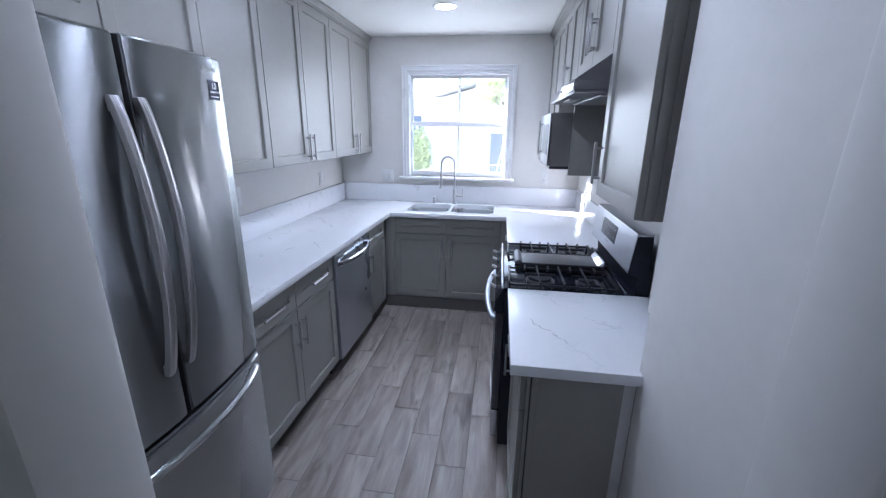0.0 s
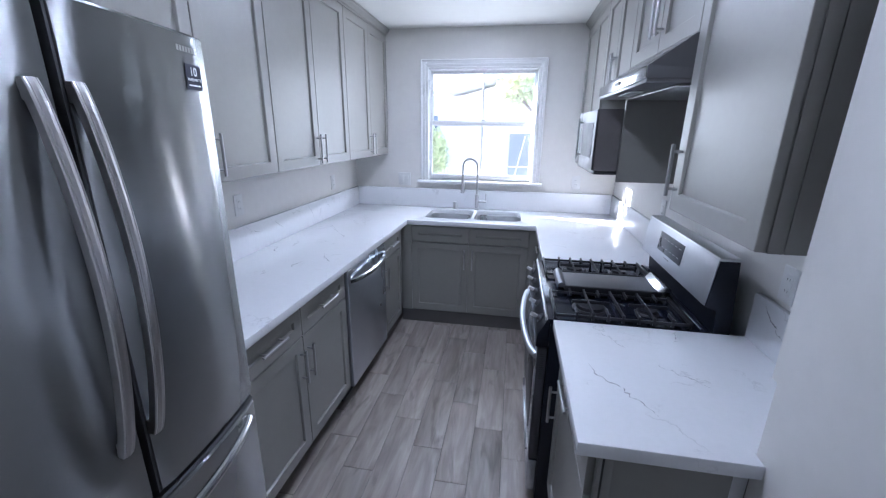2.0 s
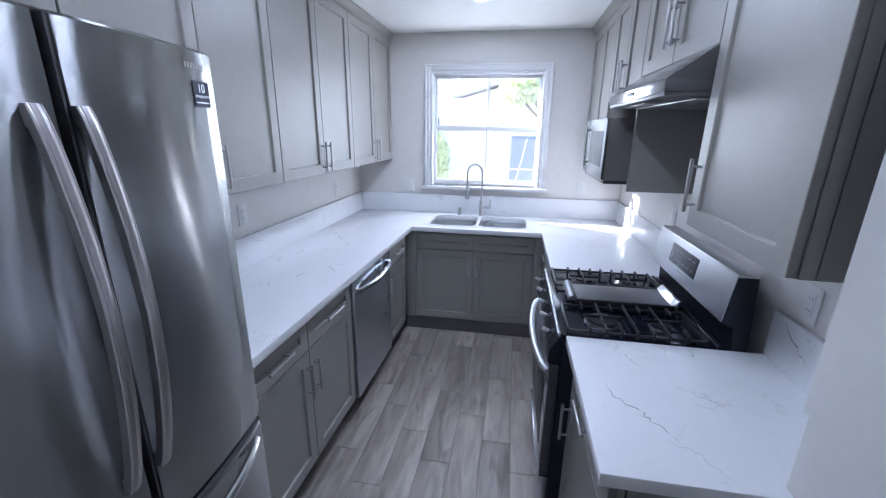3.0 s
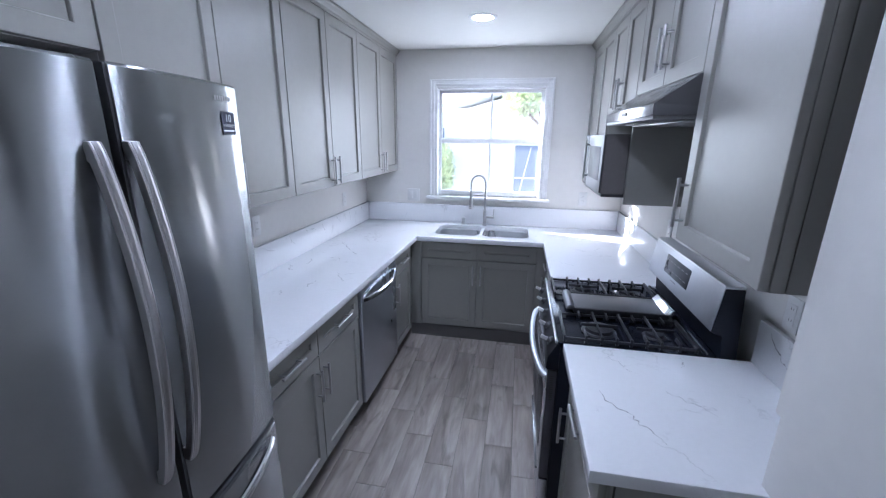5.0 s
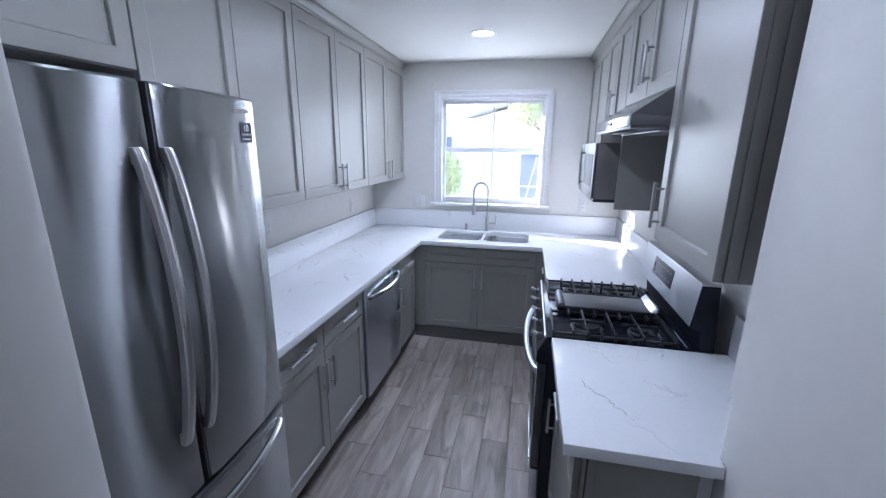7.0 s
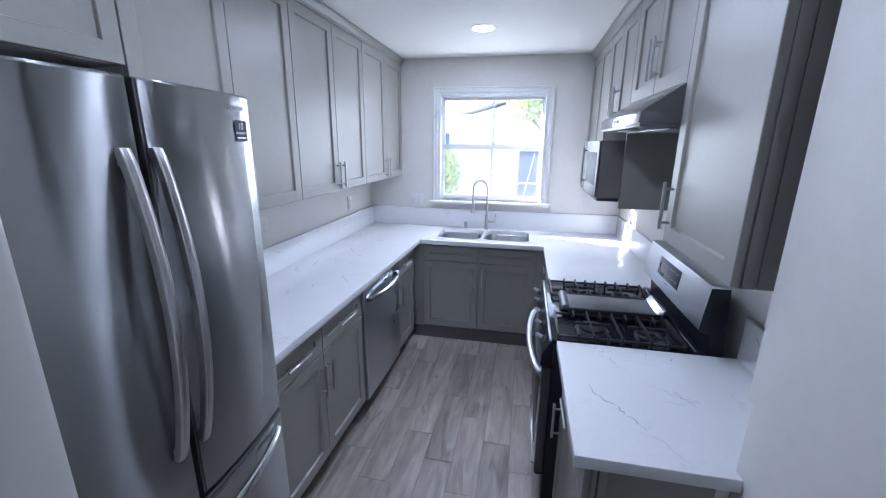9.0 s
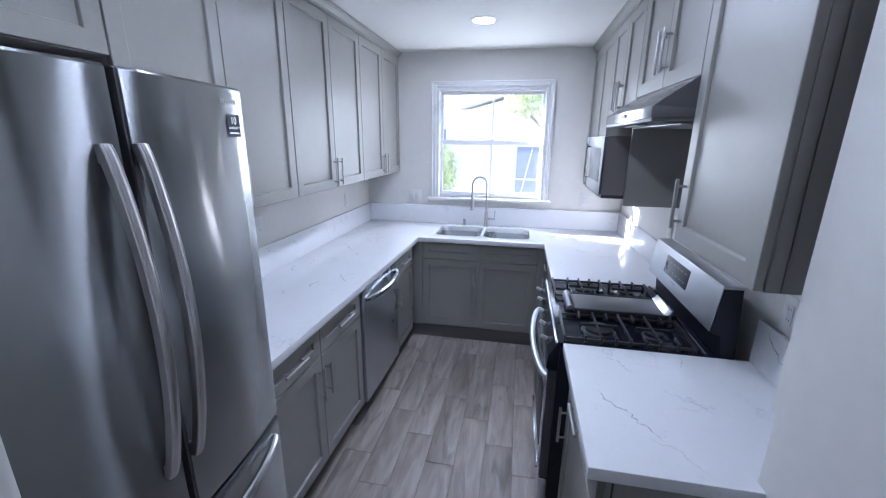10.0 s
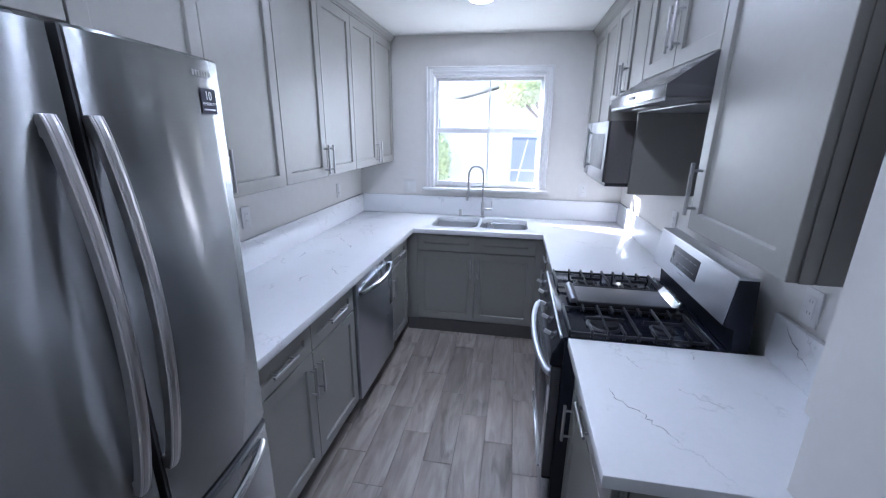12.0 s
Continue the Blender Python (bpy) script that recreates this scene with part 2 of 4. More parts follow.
def glass_material():
    m = bpy.data.materials.new("window_glass")
    m.use_nodes = True
    n, l = m.node_tree.nodes, m.node_tree.links
    out = n["Material Output"]
    n.remove(n["Principled BSDF"])
    tr, gl, fr, mx = n.new("ShaderNodeBsdfTransparent"), n.new("ShaderNodeBsdfGlossy"), n.new("ShaderNodeFresnel"), n.new("ShaderNodeMixShader")
    gl.inputs["Roughness"].default_value = 0.02
    fr.inputs["IOR"].default_value = 1.45
    l.new(fr.outputs[0], mx.inputs[0]), l.new(tr.outputs[0], mx.inputs[1]), l.new(gl.outputs[0], mx.inputs[2])
    # Bright glare over the view, put into the panes as a patchy translucent haze.
    haze, veil, ds = n.new("ShaderNodeBsdfTranslucent"), n.new("ShaderNodeMixShader"), n.new("ShaderNodeTexNoise")
    haze.inputs[0].default_value = (0.9, 0.92, 0.95, 1)
    ds.inputs["Scale"].default_value, ds.inputs["Detail"].default_value = 5, 5
    dr = n.new("ShaderNodeMapRange")
    dr.inputs["To Min"].default_value, dr.inputs["To Max"].default_value = 0.016, 0.034
    l.new(n.new("ShaderNodeTexCoord").outputs["Object"], ds.inputs["Vector"]), l.new(ds.outputs["Fac"], dr.inputs["Value"])
    l.new(dr.outputs[0], veil.inputs[0]), l.new(mx.outputs[0], veil.inputs[1]), l.new(haze.outputs[0], veil.inputs[2])
    l.new(veil.outputs[0], out.inputs[0])
    return m


def glow(name, colour, strength):
    m = bpy.data.materials.new(name)
    m.use_nodes = True
    b = m.node_tree.nodes["Principled BSDF"]
    b.inputs["Emission Color"].default_value = (*colour, 1)
    b.inputs["Emission Strength"].default_value = strength
    return m


QUARTZ, PLANK, GLASS = quartz(), plank_material(), glass_material()
LAMP_ON = glow("lamp_diffuser", (0.88, 0.92, 1.0), 49)
GROUT = mat("grout", (0.16, 0.15, 0.145), 0.85, spots=0.15, scale=8)


# ---- mesh helpers ----
def box(bm, x0, x1, y0, y1, z0, z1, bevel=0.0):
    m = Matrix.LocRotScale(((x0 + x1) / 2, (y0 + y1) / 2, (z0 + z1) / 2), None, (abs(x1 - x0), abs(y1 - y0), abs(z1 - z0)))
    made = bmesh.ops.create_cube(bm, size=1, matrix=m)["verts"]
    if bevel:
        edges = list({e for v in made for e in v.link_edges})
        bmesh.ops.bevel(bm, geom=edges, offset=bevel, segments=2, profile=0.5, affect="EDGES")
    return bm


def rod(bm, a, b, r, seg=12, r2=None):
    a, b = Vector(a), Vector(b)
    m = Matrix.Translation((a + b) / 2) @ (b - a).to_track_quat("Z", "Y").to_matrix().to_4x4()
    bmesh.ops.create_cone(bm, cap_ends=True, segments=max(seg, 14), radius1=r, radius2=r if r2 is None else r2, depth=(b - a).length, matrix=m)
    return bm


def sweep(bm, path, section, up=(0, 0, 1)):
    """Sweeps a closed section of (side, over) pairs along a path of points."""
    path = [Vector(p) for p in path]
    rings, up = [], Vector(up)
    for i, p in enumerate(path):
        t = (path[min(i + 1, len(path) - 1)] - path[max(i - 1, 0)]).normalized()
        side = t.cross(up).normalized()
        over = side.cross(t).normalized()
        rings.append([bm.verts.new(p + side * s + over * o) for s, o in section])
    k = len(section)
    for a, b in zip(rings, rings[1:]):
        for j in range(k):
            bm.faces.new((a[j], a[(j + 1) % k], b[(j + 1) % k], b[j]))
    bm.faces.new(rings[0]), bm.faces.new(rings[-1])
    return bm


def circle(r, seg=12, squash=1.0):
    return [(r * math.cos(2 * math.pi * i / seg), r * squash * math.sin(2 * math.pi * i / seg)) for i in range(seg)]


def prism(bm, outline, axis, a0, a1, bevel=0.0):
    """Extrudes an outline of pairs along an axis: x takes (y, z), y takes (x, z), z takes (x, y)."""
    def at(p, a):
        return {"x": (a, p[0], p[1]), "y": (p[0], a, p[1]), "z": (p[0], p[1], a)}[axis]
    lo, hi = [bm.verts.new(at(p, a0)) for p in outline], [bm.verts.new(at(p, a1)) for p in outline]
    k = len(outline)
    faces = [bm.faces.new(lo), bm.faces.new(hi)] + [bm.faces.new((lo[i], lo[(i + 1) % k], hi[(i + 1) % k], hi[i])) for i in range(k)]
    if bevel:
        bmesh.ops.bevel(bm, geom=list({e for f in faces for e in f.edges}), offset=bevel, segments=2, profile=0.5, affect="EDGES")
    return bm


def finish(name, bm, material, smooth=27):
    bmesh.ops.recalc_face_normals(bm, faces=bm.faces)
    me = bpy.data.meshes.new(name)
    bm.to_mesh(me)
    bm.free()
    me.materials.append(material)
    if smooth:
        me.shade_smooth()
        me.set_sharp_from_angle(angle=radians(smooth))
    return me


def thing(name, base, label, category, group="", kind=""):
    ob = new(name)
    ob.empty_display_size = 0.1
    ob.location = base
    return tagged(ob, label, category, group, kind)


def hang(ob, parent):
    ob.parent = parent
    if not parent.parent:
        ob.matrix_parent_inverse = Matrix.Translation(-parent.location)
    return ob


def part(name, bm, material, parent, label=""):
    ob = new(name, finish(name, bm, material))
    hang(ob, parent)
    return tagged(ob, label) if label else ob


def solid(name, bm, material, label, category, kind="", group=""):
    return tagged(new(name, finish(name, bm, material)), label, category, group, kind)


def B():
    return bmesh.new()


# ---- the large structure ----
XL, XR, YB, ZC = -1.535, 0.82, 3.835, 2.436      # left wall, right wall, window wall, ceiling
CT, TH = 0.914, 0.038                            # worktop height and thickness
CL, CR, CB = -0.893, 0.142, 3.20                 # worktop edges: left run, right run, sink run
WX0, WX1, WZ0, WZ1 = -0.83, 0.108, 1.165, 2.112  # window opening


def wall(name, boxes, label, material=None, bevel=0.0):
    bm = B()
    for b in boxes:
        box(bm, *b, bevel)
    return solid(name, bm, material or WALL, label, "wall", "structure")


wall("wall_north", [(XL - 0.15, WX0, YB, YB + 0.16, 0, ZC), (WX1, XR + 0.15, YB, YB + 0.16, 0, ZC),
                    (WX0, WX1, YB, YB + 0.16, 0, WZ0), (WX0, WX1, YB, YB + 0.16, WZ1, ZC)], "pale grey painted kitchen wall round the window")
wall("wall_west", [(XL - 0.15, XL, 0.28, YB, 0, ZC)], "pale grey painted wall behind the long worktop")
wall("wall_east", [(XR, XR + 0.15, 0.997, YB, 0, ZC)], "pale grey painted wall behind the range")
wall("wall_jog", [(0.532, XR + 0.15, 0.275, 0.997, 0, ZC), (0.532, XR, 0.997, 1.016, 1.10, ZC)], "pale painted wall face beside the short worktop")
DX0, DX1, PY0, PY1 = -0.440, 0.383, 0.135, 0.275
wall("wall_doorway", [(-2.6, DX0, PY0, PY1, 0, ZC), (DX1, 2.6, PY0, PY1, 0, ZC), (DX0, DX1, PY0, PY1, 2.06, ZC)], "pale painted partition with an open doorway", bevel=0.010)
# the room behind, unseen: plain walls and a made-up window opening for fill
wall("wall_back_room_west", [(-2.6, -2.5, -4.0, PY0, 0, ZC)], "plain painted wall of the room behind")
wall("wall_back_room_east", [(2.5, 2.6, -4.0, PY0, 0, ZC)], "plain painted wall of the room behind")
wall("wall_back_room_south", [(-2.6, 1.0, -4.12, -4.0, 0, ZC), (1.9, 2.6, -4.12, -4.0, 0, ZC), (1.0, 1.9, -4.12, -4.0, 0, 0.9), (1.0, 1.9, -4.12, -4.0, 2.1, ZC)], "plain painted wall, unseen, with an added opening for fill light")

solid("ceiling", box(box(B(), -2.6, 2.6, -4.12, PY1, ZC, ZC + 0.1), XL - 0.15, XR + 0.15, PY1, YB + 0.16, ZC, ZC + 0.1), CEIL, "smooth white painted ceiling", "ceiling", "structure")

floor = solid("floor", box(box(B(), -2.6, 2.6, -4.12, PY1, -0.10, -0.0035), XL - 0.15, XR + 0.15, PY1, YB, -0.10, -0.0035), GROUT, "grey-brown wood-look tile planks with dark joints", "floor", "structure")

bm = B()
box(bm, -2.5, DX0, PY0 - 0.014, PY0, 0, 0.10, 0.002)
box(bm, DX1, 2.5, PY0 - 0.014, PY0, 0, 0.10, 0.002)
solid("baseboard", bm, TRIM, "white painted baseboard", "baseboard", "structure")

# ---- window ----
win = thing("window_1", (-0.36, YB, WZ0), "white painted double-hung wooden window with divided sashes", "window", kind="structure")
FY = YB - 0.018


def ring(bm, x0, x1, z0, z1, w, y0, y1, bevel=0.003, bottom=True):
    box(bm, x0, x0 + w, y0, y1, z0, z1, bevel), box(bm, x1 - w, x1, y0, y1, z0, z1, bevel)
    box(bm, x0 + w, x1 - w, y0, y1, z1 - w, z1, bevel)
    if bottom:
        box(bm, x0 + w, x1 - w, y0, y1, z0, z0 + w, bevel)
    return bm


bm = ring(B(), WX0 - 0.062, WX1 + 0.062, WZ0 - 0.002, WZ1 + 0.068, 0.050, FY, YB - 0.0005, bottom=False)
part("casing", bm, TRIM, win)
bm = ring(B(), WX0 - 0.070, WX1 + 0.070, WZ0 - 0.001, WZ1 + 0.076, 0.016, FY - 0.010, FY + 0.004, 0.004, bottom=False)
part("casing_bead", bm, TRIM, win)
bm = ring(B(), WX0 - 0.036, WX1 + 0.036, WZ0 - 0.001, WZ1 + 0.042, 0.010, FY - 0.005, FY + 0.004, 0.003, bottom=False)
part("casing_step", bm, TRIM, win)
bm = ring(B(), WX0 - 0.014, WX1 + 0.014, WZ0 - 0.001, WZ1 + 0.014, 0.018, YB - 0.026, YB + 0.09, 0.003, bottom=False)
part("jamb", bm, TRIM, win)
part("sill", box(B(), WX0 - 0.095, WX1 + 0.095, YB - 0.062, YB + 0.05, WZ0 - 0.026, WZ0, 0.006), TRIM, win)
part("outer_sill", box(B(), WX0 - 0.05, WX1 + 0.05, YB + 0.052, YB + 0.20, WZ0 - 0.03, WZ0 - 0.004, 0.004), TRIM, win)
MID, RAIL = -0.352, 1.668
for nm, y0, z0, z1, low in (("lower_sash", YB + 0.030, WZ0 + 0.002, RAIL + 0.022, 0.052), ("upper_sash", YB + 0.062, RAIL - 0.022, WZ1 - 0.004, 0.038)):
    x0, x1 = WX0 + 0.006, WX1 - 0.006
    bm = B()
    y1 = y0 + 0.030
    top_rail = 0.038 if nm == "lower_sash" else 0.026
    box(bm, x0, x0 + 0.024, y0, y1, z0, z1, 0.003), box(bm, x1 - 0.024, x1, y0, y1, z0, z1, 0.003)
    box(bm, x0 + 0.024, x1 - 0.024, y0, y1, z1 - top_rail, z1, 0.003), box(bm, x0 + 0.024, x1 - 0.024, y0, y1, z0, z0 + low, 0.003)
    sash = part(nm, bm, TRIM, win)
    part("muntin", box(B(), MID - 0.009, MID + 0.009, y0 + 0.004, y1 - 0.004, z0 + low, z1 - top_rail, 0.003), TRIM, sash)
    for a, b in ((x0 + 0.024, MID - 0.009), (MID + 0.009, x1 - 0.024)):
        pane = part("pane", box(B(), a, b, y0 + 0.013, y0 + 0.016, z0 + low, z1 - top_rail), GLASS, sash)
        pane.visible_shadow = False
bm = B()
box(bm, MID - 0.022, MID + 0.026, YB + 0.036, YB + 0.056, RAIL + 0.0225, RAIL + 0.034, 0.004)
rod(bm, (MID + 0.014, YB + 0.046, RAIL + 0.034), (MID + 0.034, YB + 0.036, RAIL + 0.042), 0.004)
part("sash_lock", bm, NICKEL, win, "small metal sash lock")

# ---- recessed ceiling lamp ----
def recessed_light(x, y):
    lamp = thing("recessed_light", (x, y, ZC), "round white recessed ceiling downlight, switched on", "ceiling light", "ceiling downlights")
    bm, seg = B(), 40
    prof = [(0.060, 0.001), (0.070, -0.006), (0.084, -0.006), (0.094, -0.002), (0.094, 0.0005)]
    rings = [[bm.verts.new((x + r * math.cos(2 * math.pi * i / seg), y + r * math.sin(2 * math.pi * i / seg), ZC - 0.0005 + z)) for i in range(seg)] for r, z in prof]
    for a, b in zip(rings, rings[1:]):
        for i in range(seg):
            bm.faces.new((a[i], a[(i + 1) % seg], b[(i + 1) % seg], b[i]))
    part("trim_ring", bm, TRIM, lamp)
    part("diffuser", rod(B(), (x, y, ZC - 0.004), (x, y, ZC - 0.0008), 0.0615, 40), LAMP_ON, lamp)
    return lamp


recessed_light(-0.362, 2.945)
# This one is unseen, added to brighten the near worktop and walls.
recessed_light(-0.362, 1.20)

# ---- cabinets ----
def placer(face, front):
    """Maps (along, out, up) of a cabinet front to the world. face: the way that the front looks."""
    if face == "+x":
        return lambda u, w, z: (front + w, u, z)
    if face == "-x":
        return lambda u, w, z: (front - w, u, z)
    return lambda u, w, z: (u, front - w, z)


def pbox(bm, at, u0, u1, w0, w1, z0, z1, bevel=0.0):
    a, b = at(u0, w0, z0), at(u1, w1, z1)
    return box(bm, *[c for i in range(3) for c in sorted((a[i], b[i]))], bevel)


def pull(at, parent, u, z, w, upright, length=0.165):
    """A round bar pull on two posts."""
    bm, h, s = B(), length / 2, length * 0.36
    if upright:
        rod(bm, at(u, w + 0.030, z - h), at(u, w + 0.030, z + h), 0.006)
        posts = [(u, z - s), (u, z + s)]
    else:
        rod(bm, at(u - h, w + 0.030, z), at(u + h, w + 0.030, z), 0.006)
        posts = [(u - s, z), (u + s, z)]
    for pu, pz in posts:
        rod(bm, at(pu, w - 0.001, pz), at(pu, w + 0.030, pz), 0.0048)
    return part("handle", bm, NICKEL, parent, "brushed nickel bar pull")


def shaker(at, parent, name, u0, u1, z0, z1, handle=None, rail=0.058):
    """A five-piece shaker front, its panel set back."""
    g = 0.0022
    u0, u1, z0, z1 = u0 + g, u1 - g, z0 + g, z1 - g
    bm = B()
    loops = [[bm.verts.new(at(u, w, z)) for u, z in ((u0 + d, z0 + d), (u1 - d, z0 + d), (u1 - d, z1 - d), (u0 + d, z1 - d))]
             for d, w in ((0, 0.001), (0, 0.0185), (0.0015, 0.020), (rail - 0.004, 0.020), (rail - 0.002, 0.0185), (rail + 0.001, 0.0102), (rail + 0.001, 0.001))]
    for a, b in zip(loops, loops[1:] + loops[:1]):
        for i in range(4):
            bm.faces.new((a[i], a[(i + 1) % 4], b[(i + 1) % 4], b[i]))
    door = part(name, bm, GREY, parent)
    part("panel", pbox(B(), at, u0 + rail - 0.002, u1 - rail + 0.002, 0.002, 0.0095, z0 + rail - 0.002, z1 - rail + 0.002), GREY, door)
    if handle:
        hu, hz, upright = handle
        pull(at, door, hu, hz, 0.020, upright)
    return door


def cabinet(name, face, front, depth, u0, u1, z0, z1, fronts, label, category, group, toe=False):
    at = placer(face, front)
    mid = at((u0 + u1) / 2, -depth / 2, 0 if toe else z0)
    cab = thing(name, mid, label, category, group)
    g = 0.0008
    part("body", pbox(B(), at, u0 + g, u1 - g, -depth, 0, z0, z1, 0.001), GREY, cab)
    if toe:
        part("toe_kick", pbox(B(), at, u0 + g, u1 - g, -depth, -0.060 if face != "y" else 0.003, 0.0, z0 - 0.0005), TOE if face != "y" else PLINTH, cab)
    for kind, a, b, c, d, h in fronts:
        shaker(at, cab, kind, a, b, c, d, h)
    return cab


UZ0, UZ1 = 1.393, 2.378
UF, UD = -1.227, 0.306           # wall cabinets on the west wall: carcass front, depth
G1, G2, G3, G4 = "wall cabinets over the long worktop", "base cabinets under the long worktop", "wall cabinets on the range side", "base cabinets on the range side"
LU = "grey-painted shaker wall cabinet with two doors and bar pulls"


def pair(u0, u1, z0, z1, hz):
    m = (u0 + u1) / 2
    return [("door", u0, m, z0, z1, (m - 0.032, hz, True)), ("door", m, u1, z0, z1, (m + 0.032, hz, True))]


cabinet("wall_cabinet", "+x", UF, UD, 0.285, 1.100, 1.910, UZ1, pair(0.285, 1.100, 1.910, UZ1, 2.05), "short grey-painted shaker wall cabinet above the refrigerator", "cabinet", G1)
cabinet("wall_cabinet", "+x", UF, UD, 1.102, 2.002, UZ0, UZ1, pair(1.102, 2.002, UZ0, UZ1, 1.505), LU, "cabinet", G1)
cabinet("wall_cabinet", "+x", UF, UD, 2.004, 2.914, UZ0, UZ1, pair(2.004, 2.914, UZ0, UZ1, 1.495), LU, "cabinet", G1)
cabinet("wall_cabinet", "+x", UF, UD, 2.916, 3.826, UZ0, UZ1, pair(2.916, 3.826, UZ0, UZ1, 1.495), LU, "cabinet", G1)


def crown(name, face, front, u0, u1, label):
    at = placer(face, front)
    sec = [(-0.02, 2.3785), (0.021, 2.3785), (0.021, 2.390), (0.030, 2.396), (0.034, 2.404), (0.046, 2.414), (0.050, 2.424), (0.056, 2.426), (0.056, 2.4315), (-0.02, 2.4315)]
    bm = B()
    rows = [[bm.verts.new(at(u, w, z)) for w, z in sec] for u in (u0, u1)]
    k = len(sec)
    for i in range(k):
        bm.faces.new((rows[0][i], rows[0][(i + 1) % k], rows[1][(i + 1) % k], rows[1][i]))
    bm.faces.new(rows[0]), bm.faces.new(rows[1])
    return solid(name, bm, GREY, label, "crown moulding", "structure")


crown("trim_crown_west", "+x", UF, 0.285, 3.832, "grey-painted crown moulding over the wall cabinets")

RF, RD = 0.497, 0.321            # wall cabinets on the east wall
one = cabinet("wall_cabinet", "-x", RF, RD - 0.002, 1.0905, 1.603, 1.360, UZ1, [("door", 1.085, 1.603, 1.360, UZ1, (1.568, 1.493, True))],
              "grey-painted shaker wall cabinet with a single door beside the hood", "cabinet", G3)
part("stile_edge", box(B(), 0.502, 0.5325, 1.086, 1.0900, 1.360, UZ1, 0.0008), GREY, one)
part("side_panel", box(B(), 0.5355, XR - 0.001, 1.0855, 1.0900, 1.360, UZ1, 0.0008), GREY, one)
RM = 2.367
cabinet("wall_cabinet", "-x", RF, RD - 0.002, 1.605, RM - 0.001, 1.905, UZ1, pair(1.605, RM - 0.001, 1.905, UZ1, 2.045), "short grey-painted shaker wall cabinet over the range hood", "cabinet", G3)
side = thing("end_panel", (0.66, RM + 0.009, 1.36), "tall grey-painted end panel between hood and microwave", "panel", G3)
part("board", box(B(), 0.4806, XR - 0.001, RM, RM + 0.018, 1.360, UZ1, 0.001), GREY, side)
part("edge_band", box(B(), 0.478, 0.4804, RM, RM + 0.018, 1.360, UZ1, 0.0006), GREY, side)
MW1 = 3.060
cabinet("wall_cabinet", "-x", RF, RD - 0.002, RM + 0.020, MW1, 1.830, UZ1, pair(RM + 0.020, MW1, 1.830, UZ1, 1.945), "short grey-painted shaker wall cabinet over the microwave", "cabinet", G3)
cabinet("wall_cabinet", "-x", RF, RD - 0.002, MW1 + 0.002, 3.831, 1.372, UZ1,
        [("door", MW1 + 0.002, 3.44, 1.372, UZ1, None), ("door", 3.44, 3.831, 1.372, UZ1, (3.475, 1.49, True))], LU, "cabinet", G3)
crown("trim_crown_east", "-x", RF, 1.0855, 3.832, "grey-painted crown moulding over the range-side cabinets")

# base cabinets
BZ0, BZ1, DRW = 0.112, CT - TH - 0.001, 0.700
BF = -0.964                      # carcass front of the long run


def base_front(u0, u1, hs, hz=0.575):
    """A drawer over a door; hs: which edge carries the door's pull."""
    hu = u1 - 0.032 if hs > 0 else u0 + 0.032
    return [("drawer", u0, u1, DRW + 0.012, BZ1 - 0.012, ((u0 + u1) / 2, (DRW + BZ1) / 2, False)), ("door", u0, u1, BZ0 + 0.012, DRW + 0.009, (hu, hz, True))]


cabinet("base_cabinet", "+x", BF, 0.572, 1.175, 2.096, BZ0, BZ1, base_front(1.175, 1.640, 1) + base_front(1.640, 2.096, -1),
        "grey-painted shaker base cabinet with two drawers over two doors", "cabinet", G2, True)
cabinet("base_cabinet", "+x", BF, 0.572, 2.722, 3.200, BZ0, BZ1, base_front(2.722, 3.135, -1), "narrow grey-painted shaker base cabinet in the corner", "cabinet", G2, True)
for ob in [o for o in scene.objects if o.name.startswith("base_cabinet")]:
    ob.rotation_euler.z = radians(-1.4)
    ob.location.x += (ob.location.y - 1.64) * 0.0245
SF = 3.258                       # carcass front of the sink run
cabinet("sink_cabinet", "y", SF, 0.574, -0.938, 0.176, BZ0, 0.70, [
    ("drawer", -0.845, -0.372, DRW + 0.028, BZ1 - 0.012, None), ("drawer", -0.372, 0.100, DRW + 0.028, BZ1 - 0.012, None),
    ("door", -0.845, -0.372, BZ0 + 0.012, DRW + 0.025, (-0.404, 0.600, True)), ("door", -0.372, 0.100, BZ0 + 0.012, DRW + 0.025, (-0.340, 0.600, True))],
    "grey-painted shaker sink base with false drawer fronts", "cabinet", G2, True)
at_s = placer("y", SF)
sinkcab = [o for o in scene.objects if o.name.startswith("sink_cabinet")][0]
part("face_frame", pbox(B(), at_s, -0.938, 0.176, -0.018, -0.0005, 0.7005, BZ1, 0.001), GREY, sinkcab)
part("filler", pbox(B(), at_s, -0.938, -0.848, 0.0, 0.012, BZ0, BZ1, 0.001), GREY, sinkcab)
part("filler", pbox(B(), at_s, 0.103, 0.176, 0.0, 0.012, BZ0, BZ1, 0.001), GREY, sinkcab)
EF = 0.196                       # carcass front of the range side
cabinet("base_cabinet", "-x", EF, XR - EF - 0.001, 2.378, 3.200, BZ0, BZ1, base_front(2.378, 2.80, -1) + base_front(2.80, 3.16, 1),
        "grey-painted shaker base cabinet between range and corner", "cabinet", G4, True)
near = cabinet("base_cabinet", "-x", EF, XR - EF - 0.001, 1.0055, 1.598, BZ0, BZ1, base_front(1.006, 1.598, 1, 0.555),
               "grey-painted shaker base cabinet with a finished end panel", "cabinet", G4, True)
part("end_panel", box(B(), EF - 0.0005, 0.492, 0.986, 1.0048, 0.0, BZ1, 0.0015), GREY, near)
